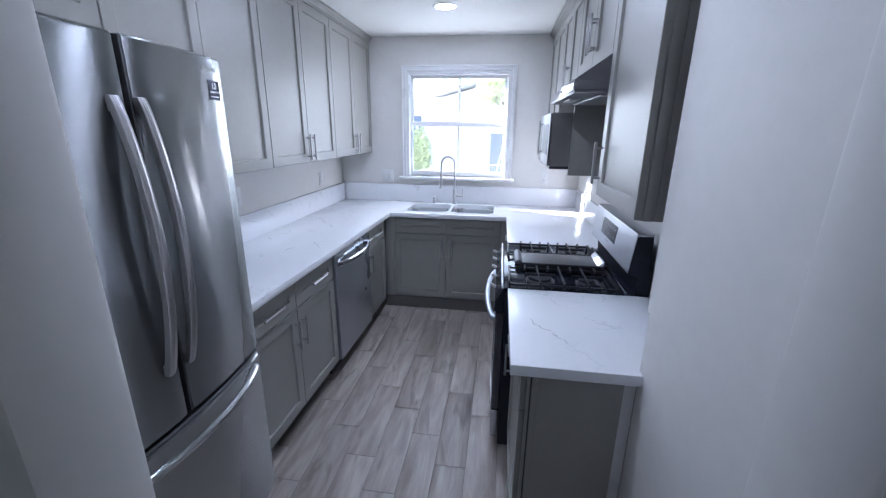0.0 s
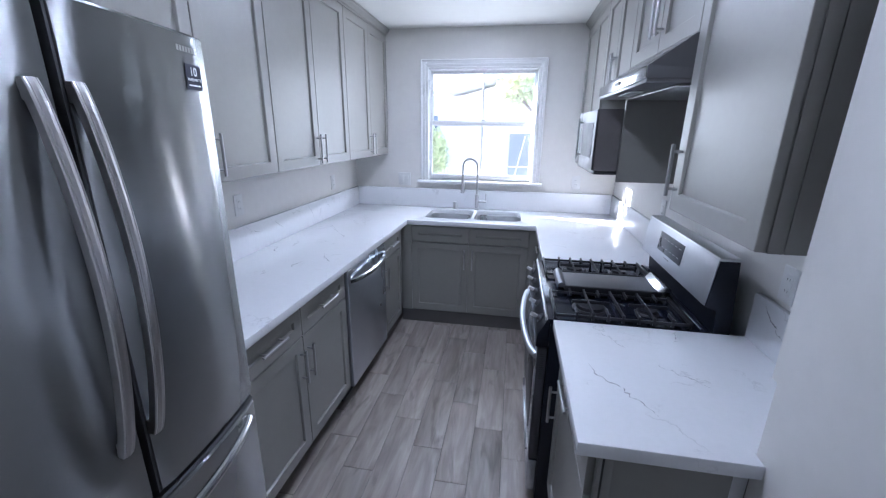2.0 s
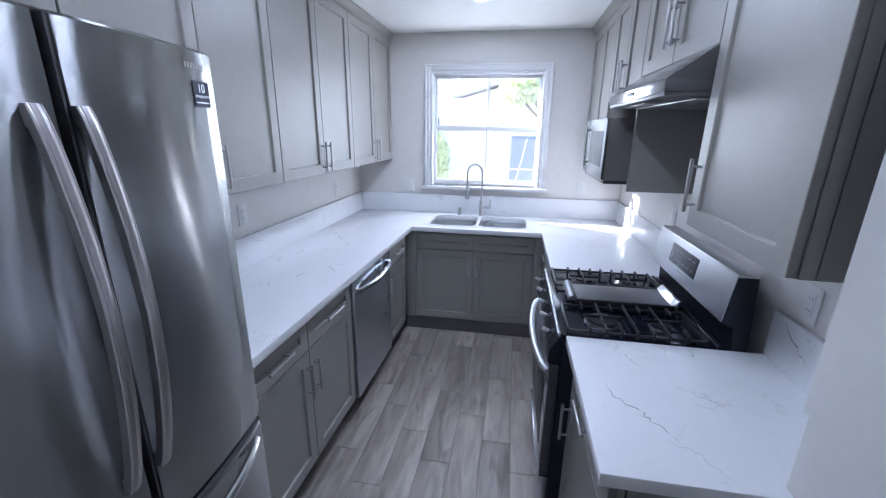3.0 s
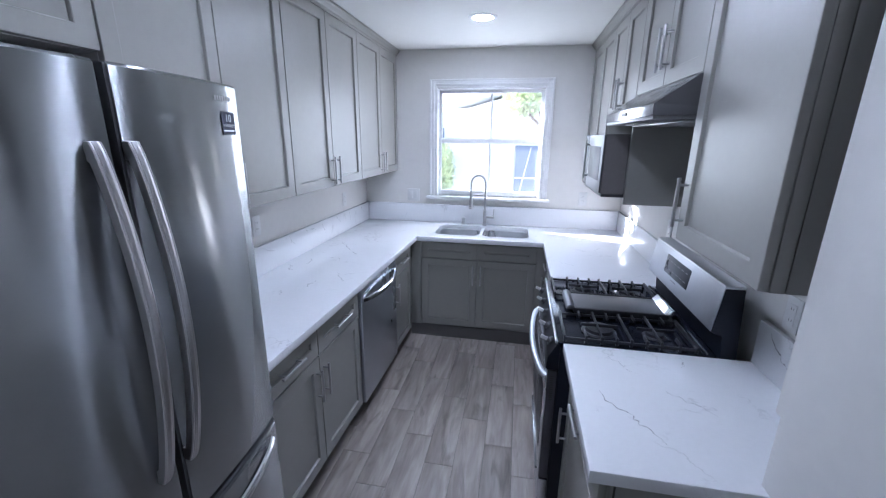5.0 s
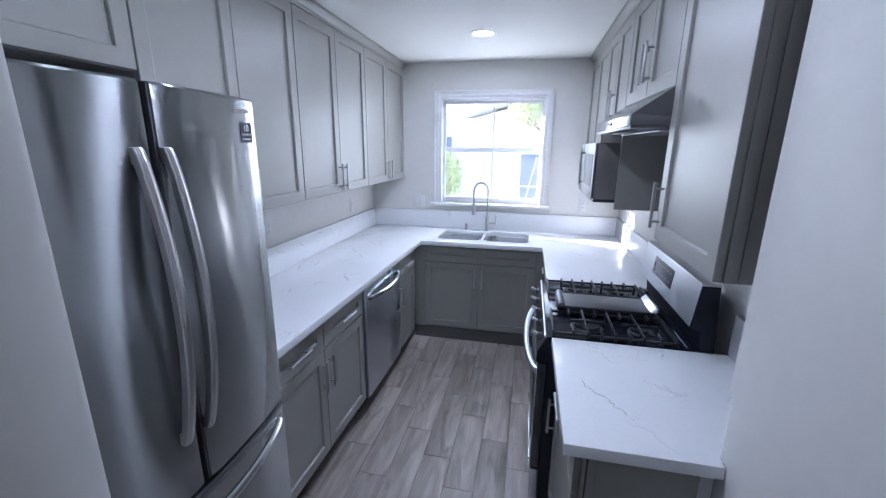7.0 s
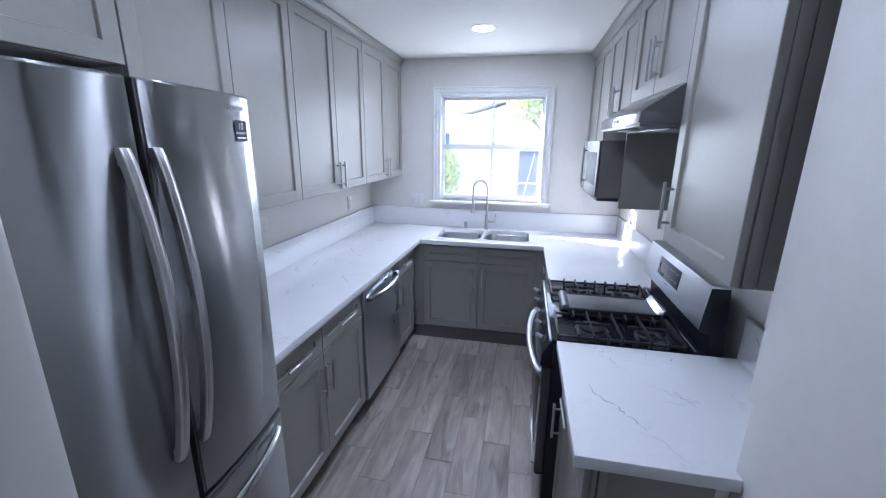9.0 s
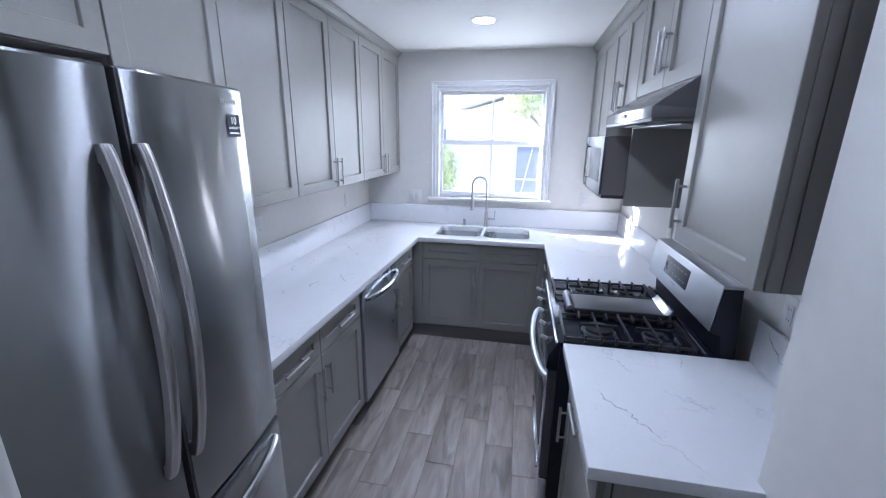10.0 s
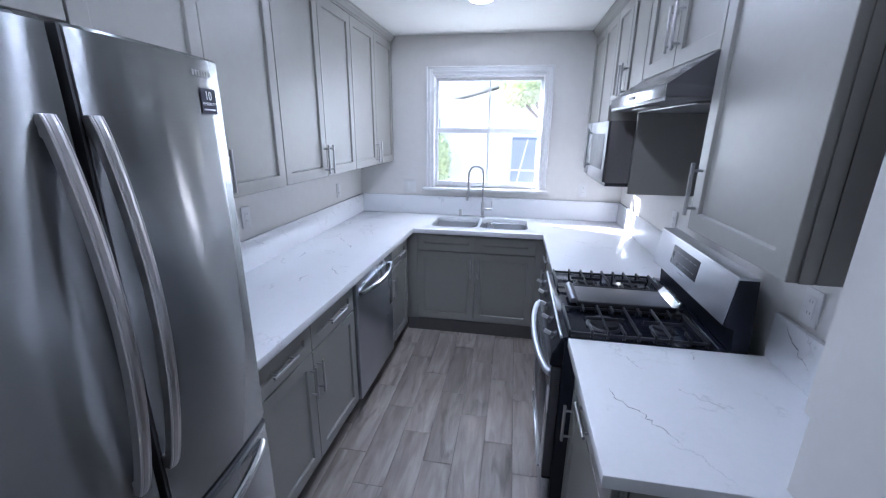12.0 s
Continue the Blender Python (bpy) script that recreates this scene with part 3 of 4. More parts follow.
part("scribe_strip", box(B(), 0.493, 0.5312, 0.9985, 1.0048, 0.0, BZ1, 0.001), TRIM, near, "pale scribe strip")
part("face_frame", box(B(), EF - 0.0008, EF + 0.008, 0.9825, 0.9857, BZ0, BZ1, 0.0006), GREY, near)
# No real gap here: its shade is a dark strip laid on the end panel.
part("gap_shade", box(B(), EF + 0.0082, EF + 0.0138, 0.9846, 0.9858, BZ0, BZ1), SLOT, near, "dark strip coloured as the shaded gap beside the end panel")
part("face_frame", box(B(), EF + 0.014, EF + 0.034, 0.9825, 0.9857, BZ0, BZ1, 0.0006), GREY, near)



# ---- worktops and backsplash ----
def slab(bm, outline, holes, z0, z1, bevel=0.003):
    edges = []
    for loop in [outline] + holes:
        vs = [bm.verts.new((x, y, z1)) for x, y in loop]
        edges += [bm.edges.new((vs[i], vs[(i + 1) % len(vs)])) for i in range(len(vs))]
    bmesh.ops.triangle_fill(bm, use_beauty=True, use_dissolve=False, edges=edges)
    top = list(bm.faces)
    ext = bmesh.ops.extrude_face_region(bm, geom=top)
    bmesh.ops.translate(bm, verts=[v for v in ext["geom"] if isinstance(v, bmesh.types.BMVert)], vec=(0, 0, z0 - z1))
    bmesh.ops.recalc_face_normals(bm, faces=bm.faces)
    rim = [e for e in bm.edges if len(e.link_faces) == 2 and abs(e.calc_face_angle(0)) > 1.0 and abs(e.verts[0].co.z - e.verts[1].co.z) < 1e-4]
    bmesh.ops.bevel(bm, geom=rim, offset=bevel, segments=2, profile=0.5, affect="EDGES")
    return bm


def round_rect(x0, x1, y0, y1, r, seg=6):
    pts = []
    for cx, cy, a in ((x1 - r, y1 - r, 0), (x0 + r, y1 - r, 90), (x0 + r, y0 + r, 180), (x1 - r, y0 + r, 270)):
        pts += [(cx + r * math.cos(radians(a + 90 * i / seg)), cy + r * math.sin(radians(a + 90 * i / seg))) for i in range(seg + 1)]
    return pts


BOWLS = [(-0.760, -0.378), (-0.352, 0.030)]
SY0, SY1 = 3.318, 3.715
Y_R1 = 2.370
outline = [(XL + 0.001, 1.172), (-0.919, 1.172), (-0.872, CB), (CR, CB), (CR, Y_R1), (XR - 0.001, Y_R1), (XR - 0.001, YB - 0.001), (XL + 0.001, YB - 0.001)]
top = solid("worktop", slab(B(), outline, [round_rect(a, b, SY0, SY1, 0.07) for a, b in BOWLS], CT - TH, CT), QUARTZ, "white quartz worktop with fine grey veins", "worktop")
short = solid("worktop", slab(B(), [(CR - 0.006, 0.958), (0.5305, 0.958), (0.5305, 0.9985), (XR - 0.001, 0.9985), (XR - 0.001, 1.600), (CR - 0.006, 1.600)], [], CT - TH, CT), QUARTZ,
              "short white quartz worktop with grey veins beside the range", "worktop")
SH = 1.084
sp = thing("backsplash", (-0.36, YB - 0.01, CT), "low white quartz backsplash along the walls", "backsplash")
part("slab", box(B(), XL + 0.008, XL + 0.027, 1.172, YB - 0.0305, CT + 0.0005, SH, 0.002), QUARTZ, sp)
part("slab", box(B(), XL + 0.0005, XR - 0.0005, YB - 0.030, YB - 0.0005, CT + 0.0005, SH, 0.002), QUARTZ, sp)
part("slab", box(B(), XR - 0.020, XR - 0.0005, Y_R1 + 0.002, YB - 0.0305, CT + 0.0005, SH, 0.002), QUARTZ, sp)
sp2 = solid("backsplash", box(B(), XR - 0.020, XR - 0.0005, 0.9985, 1.598, CT + 0.0005, SH, 0.002), QUARTZ, "short white quartz backsplash with a grey vein", "backsplash")


def vein(parent, a, b, z, width=0.0022, wander=0.05, normal="z", seed=0):
    """A crooked grey vein laid in the stone between two ends."""
    rng = random.Random(seed)
    n, a, b = 44, Vector(a), Vector(b)
    d = (b - a).normalized()
    side = Vector((-d.y, d.x))
    off, pts = 0.0, []
    for i in range(n + 1):
        f = i / n
        off = off * 0.86 + rng.uniform(-1, 1) * wander * 0.28
        p = a.lerp(b, f) + side * ((off + wander * 0.45 * math.sin(4 * f + seed)) * math.sin(math.pi * f) ** 0.4) + d * rng.uniform(-1, 1) * 0.002
        pts.append((p, width * (0.25 + 1.1 * rng.random() ** 2) * (0.3 + math.sin(math.pi * min(f + 0.06, 1)))))
    bm = B()
    def put(p, h):
        return bm.verts.new((p.x, p.y, z)) if normal == "z" else bm.verts.new((z, p.x, p.y))
    rows = [(put(p + side * w / 2, z), put(p - side * w / 2, z)) for p, w in pts]
    for (a0, a1), (b0, b1) in zip(rows, rows[1:]):
        bm.faces.new((a0, a1, b1, b0))
    return part("vein", bm, VEIN, parent)


vein(short, (0.218, 1.305), (0.352, 1.085), CT + 0.0004, 0.0034, 0.030, seed=3)
vein(short, (0.430, 1.340), (0.540, 1.236), CT + 0.0004, 0.0026, 0.022, seed=5)
vein(short, (0.285, 1.530), (0.372, 1.428), CT + 0.0004, 0.0020, 0.018, seed=8)
vein(short, (0.570, 1.580), (0.532, 1.503), CT + 0.0004, 0.0026, 0.016, seed=11)
vein(short, (0.70, 1.10), (0.73, 1.02), CT + 0.0004, 0.0024, 0.014, seed=12)
rnd = random.Random(7)
for i in range(15):
    p = Vector((rnd.uniform(-1.45, -1.0), 1.45 + i * 0.125))
    q = p + Vector((rnd.uniform(-0.10, 0.02), rnd.uniform(0.05, 0.15)))
    vein(top, p, q, CT + 0.0004, rnd.uniform(0.0034, 0.0058), 0.022, seed=20 + i)
for i in range(6):
    p = Vector((rnd.uniform(0.22, 0.70), rnd.uniform(2.5, 3.7)))
    vein(top, p, p + Vector((rnd.uniform(-0.1, 0.1), rnd.uniform(0.04, 0.12))), CT + 0.0004, 0.0018, 0.022, seed=50 + i)
for i in range(9):
    y = 1.6 + 0.25 * i + rnd.uniform(-0.05, 0.05)
    vein(sp, (y, 1.07), (y + rnd.uniform(0.04, 0.16), rnd.uniform(0.96, 1.03)), XL + 0.0274, 0.0022, 0.02, "x", seed=70 + i)
vein(sp2, (1.53, 1.065), (1.40, 0.985), XR - 0.0204, 0.0040, 0.016, "x", seed=6)

# ---- sink and tap ----
sink = thing("sink", (-0.365, 3.52, 0.70), "stainless steel undermount sink with two bowls", "sink")
for a, b in BOWLS:
    bm = B()
    spec = [(0.012, CT - TH - 0.0010, 0.07), (-0.003, CT - TH - 0.0012, 0.072), (0.0, CT - TH - 0.006, 0.07), (0.006, 0.74, 0.07), (0.02, 0.715, 0.06), (0.05, 0.706, 0.05)]
    loops = [[bm.verts.new((x, y, z)) for x, y in round_rect(a - g if i == 0 else a + g, b + g if i == 0 else b - g, SY0 - g if i == 0 else SY0 + g, SY1 + g if i == 0 else SY1 - g, r)] for i, (g, z, r) in enumerate(spec)]
    for p, q in zip(loops, loops[1:]):
        for i in range(len(p)):
            bm.faces.new((p[i], p[(i + 1) % len(p)], q[(i + 1) % len(q)], q[i]))
    bm.faces.new(loops[-1])
    bowl = part("bowl", bm, STEEL_FLAT, sink)
    bm = B()
    rod(bm, ((a + b) / 2, 3.56, 0.7062), ((a + b) / 2, 3.56, 0.709), 0.045, 24)
    rod(bm, ((a + b) / 2, 3.56, 0.709), ((a + b) / 2, 3.56, 0.711), 0.022, 24)
    part("drain", bm, CHROME, bowl)

TX, TY = -0.366, 3.762
tap = thing("faucet", (TX, TY, CT), "brushed nickel spring faucet with a pull-down spray head", "faucet")
bm = B()
rod(bm, (TX, TY, CT), (TX, TY, CT + 0.012), 0.026, 20)
rod(bm, (TX, TY, CT + 0.010), (TX, TY, CT + 0.14), 0.017, 20)
part("base", bm, NICKEL, tap)
bm = B()
rod(bm, (TX + 0.012, TY, CT + 0.075), (TX + 0.085, TY, CT + 0.075), 0.011, 16)
rod(bm, (TX + 0.078, TY, CT + 0.075), (TX + 0.082, TY, CT + 0.150), 0.005, 12)
part("lever", bm, NICKEL, tap)
part("riser", rod(B(), (TX, TY, CT + 0.14), (TX, TY, CT + 0.335), 0.010, 16), NICKEL, tap)
R = 0.065
arc = [(TX - R + R * math.cos(a), TY - 0.015 * math.sin(a / 2), CT + 0.380 + R * 1.15 * math.sin(a)) for a in [math.pi * i / 18 for i in range(19)]]
hose = [(TX, TY, CT + 0.32)] + arc + [(TX - 2 * R, TY - 0.018, CT + 0.30)]
part("hose", sweep(B(), hose, circle(0.0105, 10), up=(0, 1, 0.01)), NICKEL, tap)
for i, p in enumerate(hose[1:-1]):
    q = Vector(hose[i + 2]) - Vector(hose[i])
    c = Vector(p)
    part("coil", rod(B(), c - q.normalized() * 0.0028, c + q.normalized() * 0.0028, 0.0148, 12), NICKEL, tap)
bm = B()
HX, HY = TX - 2 * R, TY - 0.018
rod(bm, (HX, HY, CT + 0.30), (HX, HY, CT + 0.235), 0.015, 16, 0.012)
rod(bm, (HX, HY, CT + 0.235), (HX, HY, CT + 0.165), 0.019, 16, 0.016)
rod(bm, (HX, HY, CT + 0.165), (HX, HY, CT + 0.150), 0.023, 16, 0.017)
part("spray_head", bm, NICKEL, tap)
part("holder", rod(B(), (TX, TY, CT + 0.285), (HX, HY, CT + 0.275), 0.005, 10), NICKEL, tap)
bm = B()
rod(bm, (-0.565, 3.765, CT), (-0.565, 3.765, CT + 0.008), 0.021, 18)
rod(bm, (-0.565, 3.765, CT + 0.007), (-0.565, 3.765, CT + 0.062), 0.0155, 18)
solid("air_gap", bm, NICKEL, "small brushed nickel air gap cap beside the faucet", "sink fitting")


# ---- refrigerator ----
FR0, FR1, FRC = 0.330, 1.160, 0.757     # sides and middle gap
FX, BULGE, TWIST = -0.876, 0.048, 0.045    # the door line stands a little askew
FZS, FZT = 0.772, 1.826


def fridge_x(y):
    return FX + TWIST * (y - (FR0 + FR1) / 2) + BULGE * (1 - ((y - (FR0 + FR1) / 2) / ((FR1 - FR0) / 2)) ** 2)


def curved_front(y0, y1, z0, z1, x_back, r=0.012):
    """A door whose face bows outwards across the width of the refrigerator."""
    n, pts = 14, [(x_back, y0), ]
    pts += [(fridge_x(y0) - r, y0)]
    pts += [(fridge_x(y) - (0.004 if i in (0, n) else 0.0), y) for i, y in enumerate([y0 + 0.004 + (y1 - y0 - 0.008) * i / n for i in range(n + 1)])]
    pts += [(fridge_x(y1) - r, y1), (x_back, y1)]
    bm = B()
    levels = [(z0, 0.006), (z0 + 0.006, 0.0), (z1 - 0.006, 0.0), (z1, 0.006)]
    rows = [[bm.verts.new((x - d if x > x_back else x, y, z)) for x, y in pts] for z, d in levels]
    k = len(pts)
    for a, b in zip(rows, rows[1:]):
        for i in range(k):
            bm.faces.new((a[i], a[(i + 1) % k], b[(i + 1) % k], b[i]))
    bm.faces.new(rows[0]), bm.faces.new(rows[-1])
    return bm


fridge = thing("refrigerator", (-1.2, (FR0 + FR1) / 2, 0), "stainless steel french-door refrigerator with a bottom freezer drawer", "refrigerator")
part("cabinet", box(B(), XL + 0.03, -0.945, FR0 + 0.004, FR1 - 0.004, 0.03, 1.795, 0.004), mat("fridge_side", (0.14, 0.14, 0.15), 0.4, 0.3), fridge)
part("gasket", box(B(), -0.9452, -0.932, FR0 + 0.02, FR1 - 0.02, 0.08, 1.79), RUBBER, fridge)
part("kick_grille", box(B(), -0.95, -0.925, FR0 + 0.01, FR1 - 0.01, 0.012, 0.085, 0.003), DARKPLASTIC, fridge)
for y in (FR0 + 0.06, FR1 - 0.06):
    part("foot", rod(B(), (-1.0, y, 0), (-1.0, y, 0.032), 0.018), DARKPLASTIC, fridge)
    part("hinge_cover", box(B(), -1.02, -0.90, y - 0.04, y + 0.04, 1.7955, 1.822, 0.006), DARKPLASTIC, fridge)


def bow_handle(y, z0, z1, out, w=0.0125):
    """An upright bar that bows away from the door: a crowned front between two fine grooves."""
    n, bm, path = 48, B(), []
    for i in range(n + 1):
        f = i / n
        path.append((fridge_x(y) - 0.001 + out * (0.10 + 0.90 * math.sin(math.pi * f) ** 0.75), y, z0 + (z1 - z0) * f))
    sec = [(-w, -0.010), (-w * 0.7, -0.0125), (w * 0.7, -0.0125), (w, -0.010), (w, 0.006), (w * 0.86, 0.0085), (w * 0.66, 0.0088), (w * 0.60, 0.0078),
           (w * 0.52, 0.0092), (0, 0.0108), (-w * 0.52, 0.0092), (-w * 0.60, 0.0078), (-w * 0.66, 0.0088), (-w * 0.86, 0.0085), (-w, 0.006)]
    sweep(bm, path, sec, up=(1, 0, 0))
    for z in (z0 + 0.014, z1 - 0.014):
        box(bm, fridge_x(y) - 0.006, fridge_x(y) + 0.012, y - w * 0.9, y + w * 0.9, z - 0.018, z + 0.018, 0.003)
    return bm


for a, b, hy in ((FR0, FRC - 0.005, 0.711), (FRC + 0.0130, FR1, 0.783)):
    door = part("door", curved_front(a, b, FZS, FZT, -0.932), STEEL, fridge)
    part("handle", bow_handle(hy, 0.943, 1.680, 0.056), BAR, door, "arched stainless handle")
part("centre_seal", box(B(), -0.93, -0.856, FRC - 0.0045, FRC + 0.0065, FZS + 0.01, FZT - 0.01), RUBBER, fridge)
part("door_edge", box(B(), -0.93, fridge_x(FRC) - 0.0045, FRC + 0.0080, FRC + 0.0128, FZS + 0.004, FZT - 0.004), RUBBER, fridge, "dark door edge strip")
drawer = part("freezer_drawer", curved_front(FR0, FR1, 0.090, FZS - 0.030, -0.932), STEEL, fridge)
part("drawer_lip", curved_front(FR0 + 0.002, FR1 - 0.002, FZS - 0.0285, FZS - 0.012, -0.94), RUBBER, fridge)
n, bm, path = 30, B(), []
for i in range(n + 1):
    f = i / n
    y = FR0 + 0.055 + (FR1 - FR0 - 0.11) * f
    path.append((fridge_x(y) - 0.004 + 0.052 * (0.16 + 0.84 * math.sin(math.pi * f) ** 0.7), y, 0.712))
sweep(bm, path, circle(0.013, 12), up=(0, 0, 1))
part("handle", bm, CHROME, drawer, "curved stainless drawer handle")


def on_door(y):
    """A pose on the bowed door face at y: local x runs along the door, local y up, local z out."""
    e = 0.002
    d = Vector((fridge_x(y + e) - fridge_x(y - e), 2 * e, 0)).normalized()
    n = Vector((d.y, -d.x, 0))
    m = Matrix((d, Vector((0, 0, 1)), n)).transposed().to_4x4()
    m.translation = (fridge_x(y) + 0.0010, y, 0)
    return m


def letters(text, size, pose_m, material, parent, name="lettering"):
    cu = bpy.data.curves.new(name, "FONT")
    cu.body, cu.size, cu.align_x, cu.align_y, cu.extrude = text, size, "CENTER", "CENTER", 0.0001
    tmp = new("tmp", cu)
    bpy.context.view_layer.update()
    me = bpy.data.meshes.new_from_object(tmp.evaluated_get(bpy.context.evaluated_depsgraph_get()))
    bpy.data.objects.remove(tmp)
    me.transform(pose_m)
    me.materials.clear()
    me.materials.append(material)
    return hang(new(name, me), parent)


def plaque(w, h, pose_m, t=0.0006, material=None, parent=None, name="plate"):
    bm = box(B(), -w / 2, w / 2, -h / 2, h / 2, 0, t)
    bm.transform(pose_m)
    return part(name, bm, material, parent)


ym, zm = 1.094, 1.727
m0 = on_door(ym) @ Matrix.Translation((0, zm, 0))
m0.translation += Vector((0.0004, 0, 0))
bm = box(B(), -0.030, 0.030, -0.029, 0.029, 0, 0.0006)
bm.transform(m0)
stick = new("sticker", finish("sticker", bm, STICKER))
tagged(stick, "dark square warranty sticker with white print", "sticker")
letters("10", 0.028, m0 @ Matrix.Translation((0, 0.012, 0.0008)), INK, stick)
letters("WARRANTY", 0.0095, m0 @ Matrix.Translation((0, -0.006, 0.0008)), INK, stick)
plaque(0.046, 0.003, m0 @ Matrix.Translation((0, -0.019, 0.0006)), 0.0003, INK, stick, "print_bar")
right_door = [o for o in fridge.children if o.name.startswith("door")][1]
for i in range(7):
    plaque(0.0075, 0.012, on_door(1.080) @ Matrix.Translation((-0.032 + 0.0107 * i, 1.788, 0)), 0.0007, BADGE_LIGHT, right_door, "badge_mark")

# ---- dishwasher ----
D0, D1, DF = 2.101, 2.717, -0.962
dw = thing("dishwasher", (-1.2, (D0 + D1) / 2, 0), "stainless steel dishwasher built in under the worktop", "dishwasher")
part("tub", box(B(), XL + 0.01, DF, D0 + 0.004, D1 - 0.004, 0.10, BZ1 - 0.002), DARKPLASTIC, dw)
part("kick_plate", box(B(), -1.04, -1.01, D0 + 0.004, D1 - 0.004, 0.0, 0.099), DARKPLASTIC, dw)
ddoor = part("door", box(B(), DF + 0.001, DF + 0.034, D0 + 0.005, D1 - 0.005, 0.118, BZ1 - 0.012, 0.004), STEEL_SOFT, dw)
part("control_strip", box(B(), DF + 0.0335, DF + 0.0375, D0 + 0.012, D1 - 0.012, BZ1 - 0.105, BZ1 - 0.018, 0.003), STEEL_SOFT, ddoor)
part("badge_mark", box(B(), DF + 0.0374, DF + 0.0382, D0 + 0.045, D0 + 0.125, BZ1 - 0.058, BZ1 - 0.046), DARKPLASTIC, ddoor)
path = []
for i in range(25):
    f = i / 24
    path.append((DF + 0.030 + 0.058 * (0.04 + 0.96 * math.sin(math.pi * f) ** 0.55), D0 + 0.03 + (D1 - D0 - 0.06) * f, BZ1 - 0.085))
part("handle", sweep(B(), path, [(-0.010, -0.012), (0.004, -0.016), (0.010, -0.010), (0.010, 0.010), (0.004, 0.016), (-0.010, 0.012)]), CHROME, ddoor, "bowed stainless handle")

dw.rotation_euler.z = radians(-1.4)
dw.location.x += (dw.location.y - 1.64) * 0.0245

# ---- gas range ----
R0, R1, RXF, RXB = 1.608, 2.362, 0.128, 0.742
rng_ = thing("gas_range", (0.45, (R0 + R1) / 2, 0), "stainless and black five-burner gas range with a griddle", "range")
part("body", box(B(), RXF, RXB, R0, R1, 0.02, 0.900, 0.003), BLACK_SIDE, rng_)
for x in (0.20, 0.72):
    for y in (R0 + 0.05, R1 - 0.05):
        part("foot", rod(B(), (x, y, 0), (x, y, 0.022), 0.02), DARKPLASTIC, rng_)
odoor = part("oven_door", box(B(), RXF - 0.041, RXF - 0.004, R0 + 0.003, R1 - 0.003, 0.236, 0.779, 0.002), DOORSIDE, rng_)
part("door_skin", box(B(), RXF - 0.045, RXF - 0.0405, R0 + 0.002, R1 - 0.002, 0.235, 0.780, 0.0018), STEEL_SOFT, odoor)
for i in range(12):
    part("vent_slot", box(B(), RXF - 0.030, RXF - 0.014, R0 + 0.0022, R0 + 0.0034, 0.640 + 0.010 * i, 0.645 + 0.010 * i), SLOT, odoor)
part("oven_window", box(B(), RXF - 0.0475, RXF - 0.044, R0 + 0.085, R1 - 0.085, 0.330, 0.640, 0.002), DISPLAY, odoor)
path = []
for i in range(25):
    f = i / 24
    path.append((RXF - 0.040 - 0.052 * (0.04 + 0.96 * math.sin(math.pi * f) ** 0.55), R0 + 0.02 + (R1 - R0 - 0.04) * f, 0.735))
part("handle", sweep(B(), path, circle(0.014, 12)), SATIN, odoor, "bowed stainless oven handle")
part("dark_end", prism(B(), [(RXF - 0.050, 0.788), (RXF - 0.002, 0.788), (RXF - 0.002, 0.902), (RXF - 0.015, 0.902), (RXF - 0.046, 0.842)], "y", R0 - 0.0015, R0 + 0.0008, 0.0006), BLACK_SIDE, rng_)
sd = part("storage_drawer", box(B(), RXF - 0.040, RXF - 0.002, R0 + 0.002, R1 - 0.002, 0.060, 0.228, 0.006), STEEL_SOFT, rng_)
part("grip", box(B(), RXF - 0.050, RXF - 0.039, R0 + 0.10, R1 - 0.10, 0.190, 0.206, 0.004), STEEL, sd)
panel = part("control_panel", prism(B(), [(RXF - 0.052, 0.786), (RXF, 0.786), (RXF, 0.904), (RXF - 0.014, 0.904), (RXF - 0.048, 0.842)], "y", R0 + 0.001, R1 - 0.001, 0.004), PANEL_DARK, rng_)
for i in range(5):
    y = R0 + 0.085 + i * (R1 - R0 - 0.17) / 4
    c = Vector((RXF - 0.032, y, 0.872))
    nrm = Vector((-0.90, 0, 0.43)).normalized()
    bm = B()
    rod(bm, c - nrm * 0.004, c + nrm * 0.006, 0.020, 22)
    rod(bm, c + nrm * 0.006, c + nrm * 0.018, 0.012, 22, 0.010)
    knob = part("knob", bm, STEEL_DARK_OR_SHADED, panel, "dark steel burner knob with a silver grip")
    bm = box(B(), -0.0060, 0.0060, -0.0075, 0.0075, 0, 0.034, 0.003)
    bm.transform(Matrix.Translation(c + nrm * 0.012) @ nrm.to_track_quat("Z", "Y").to_matrix().to_4x4())
    part("grip", bm, KNOB_SILVER, knob)
deck = part("cooktop", box(B(), RXF - 0.012, 0.6985, R0 + 0.0005, R1 - 0.0005, 0.9005, 0.922, 0.006), BLACK, rng_)
part("back_lip", rod(B(), (0.668, R0 + 0.006, 0.925), (0.668, R1 - 0.006, 0.925), 0.008, 16), BLACK, deck)
part("front_trim", box(B(), RXF - 0.022, RXF - 0.0125, R0 + 0.0005, R1 - 0.0005, 0.9045, 0.919, 0.003), STEEL_FLAT, rng_)
bg = part("backguard", prism(B(), [(0.700, 0.9055), (0.760, 0.9055), (0.742, 1.184), (0.736, 1.190), (0.684, 1.190), (0.677, 1.184), (0.657, 1.014), (0.664, 1.006), (0.700, 1.000)], "y", R0 + 0.0025, R1 - 0.0025, 0.004), BLACK_SIDE, rng_)
face = Vector((0.020, 0, 0.170)).normalized()
out = Vector((-face.z, 0, face.x))


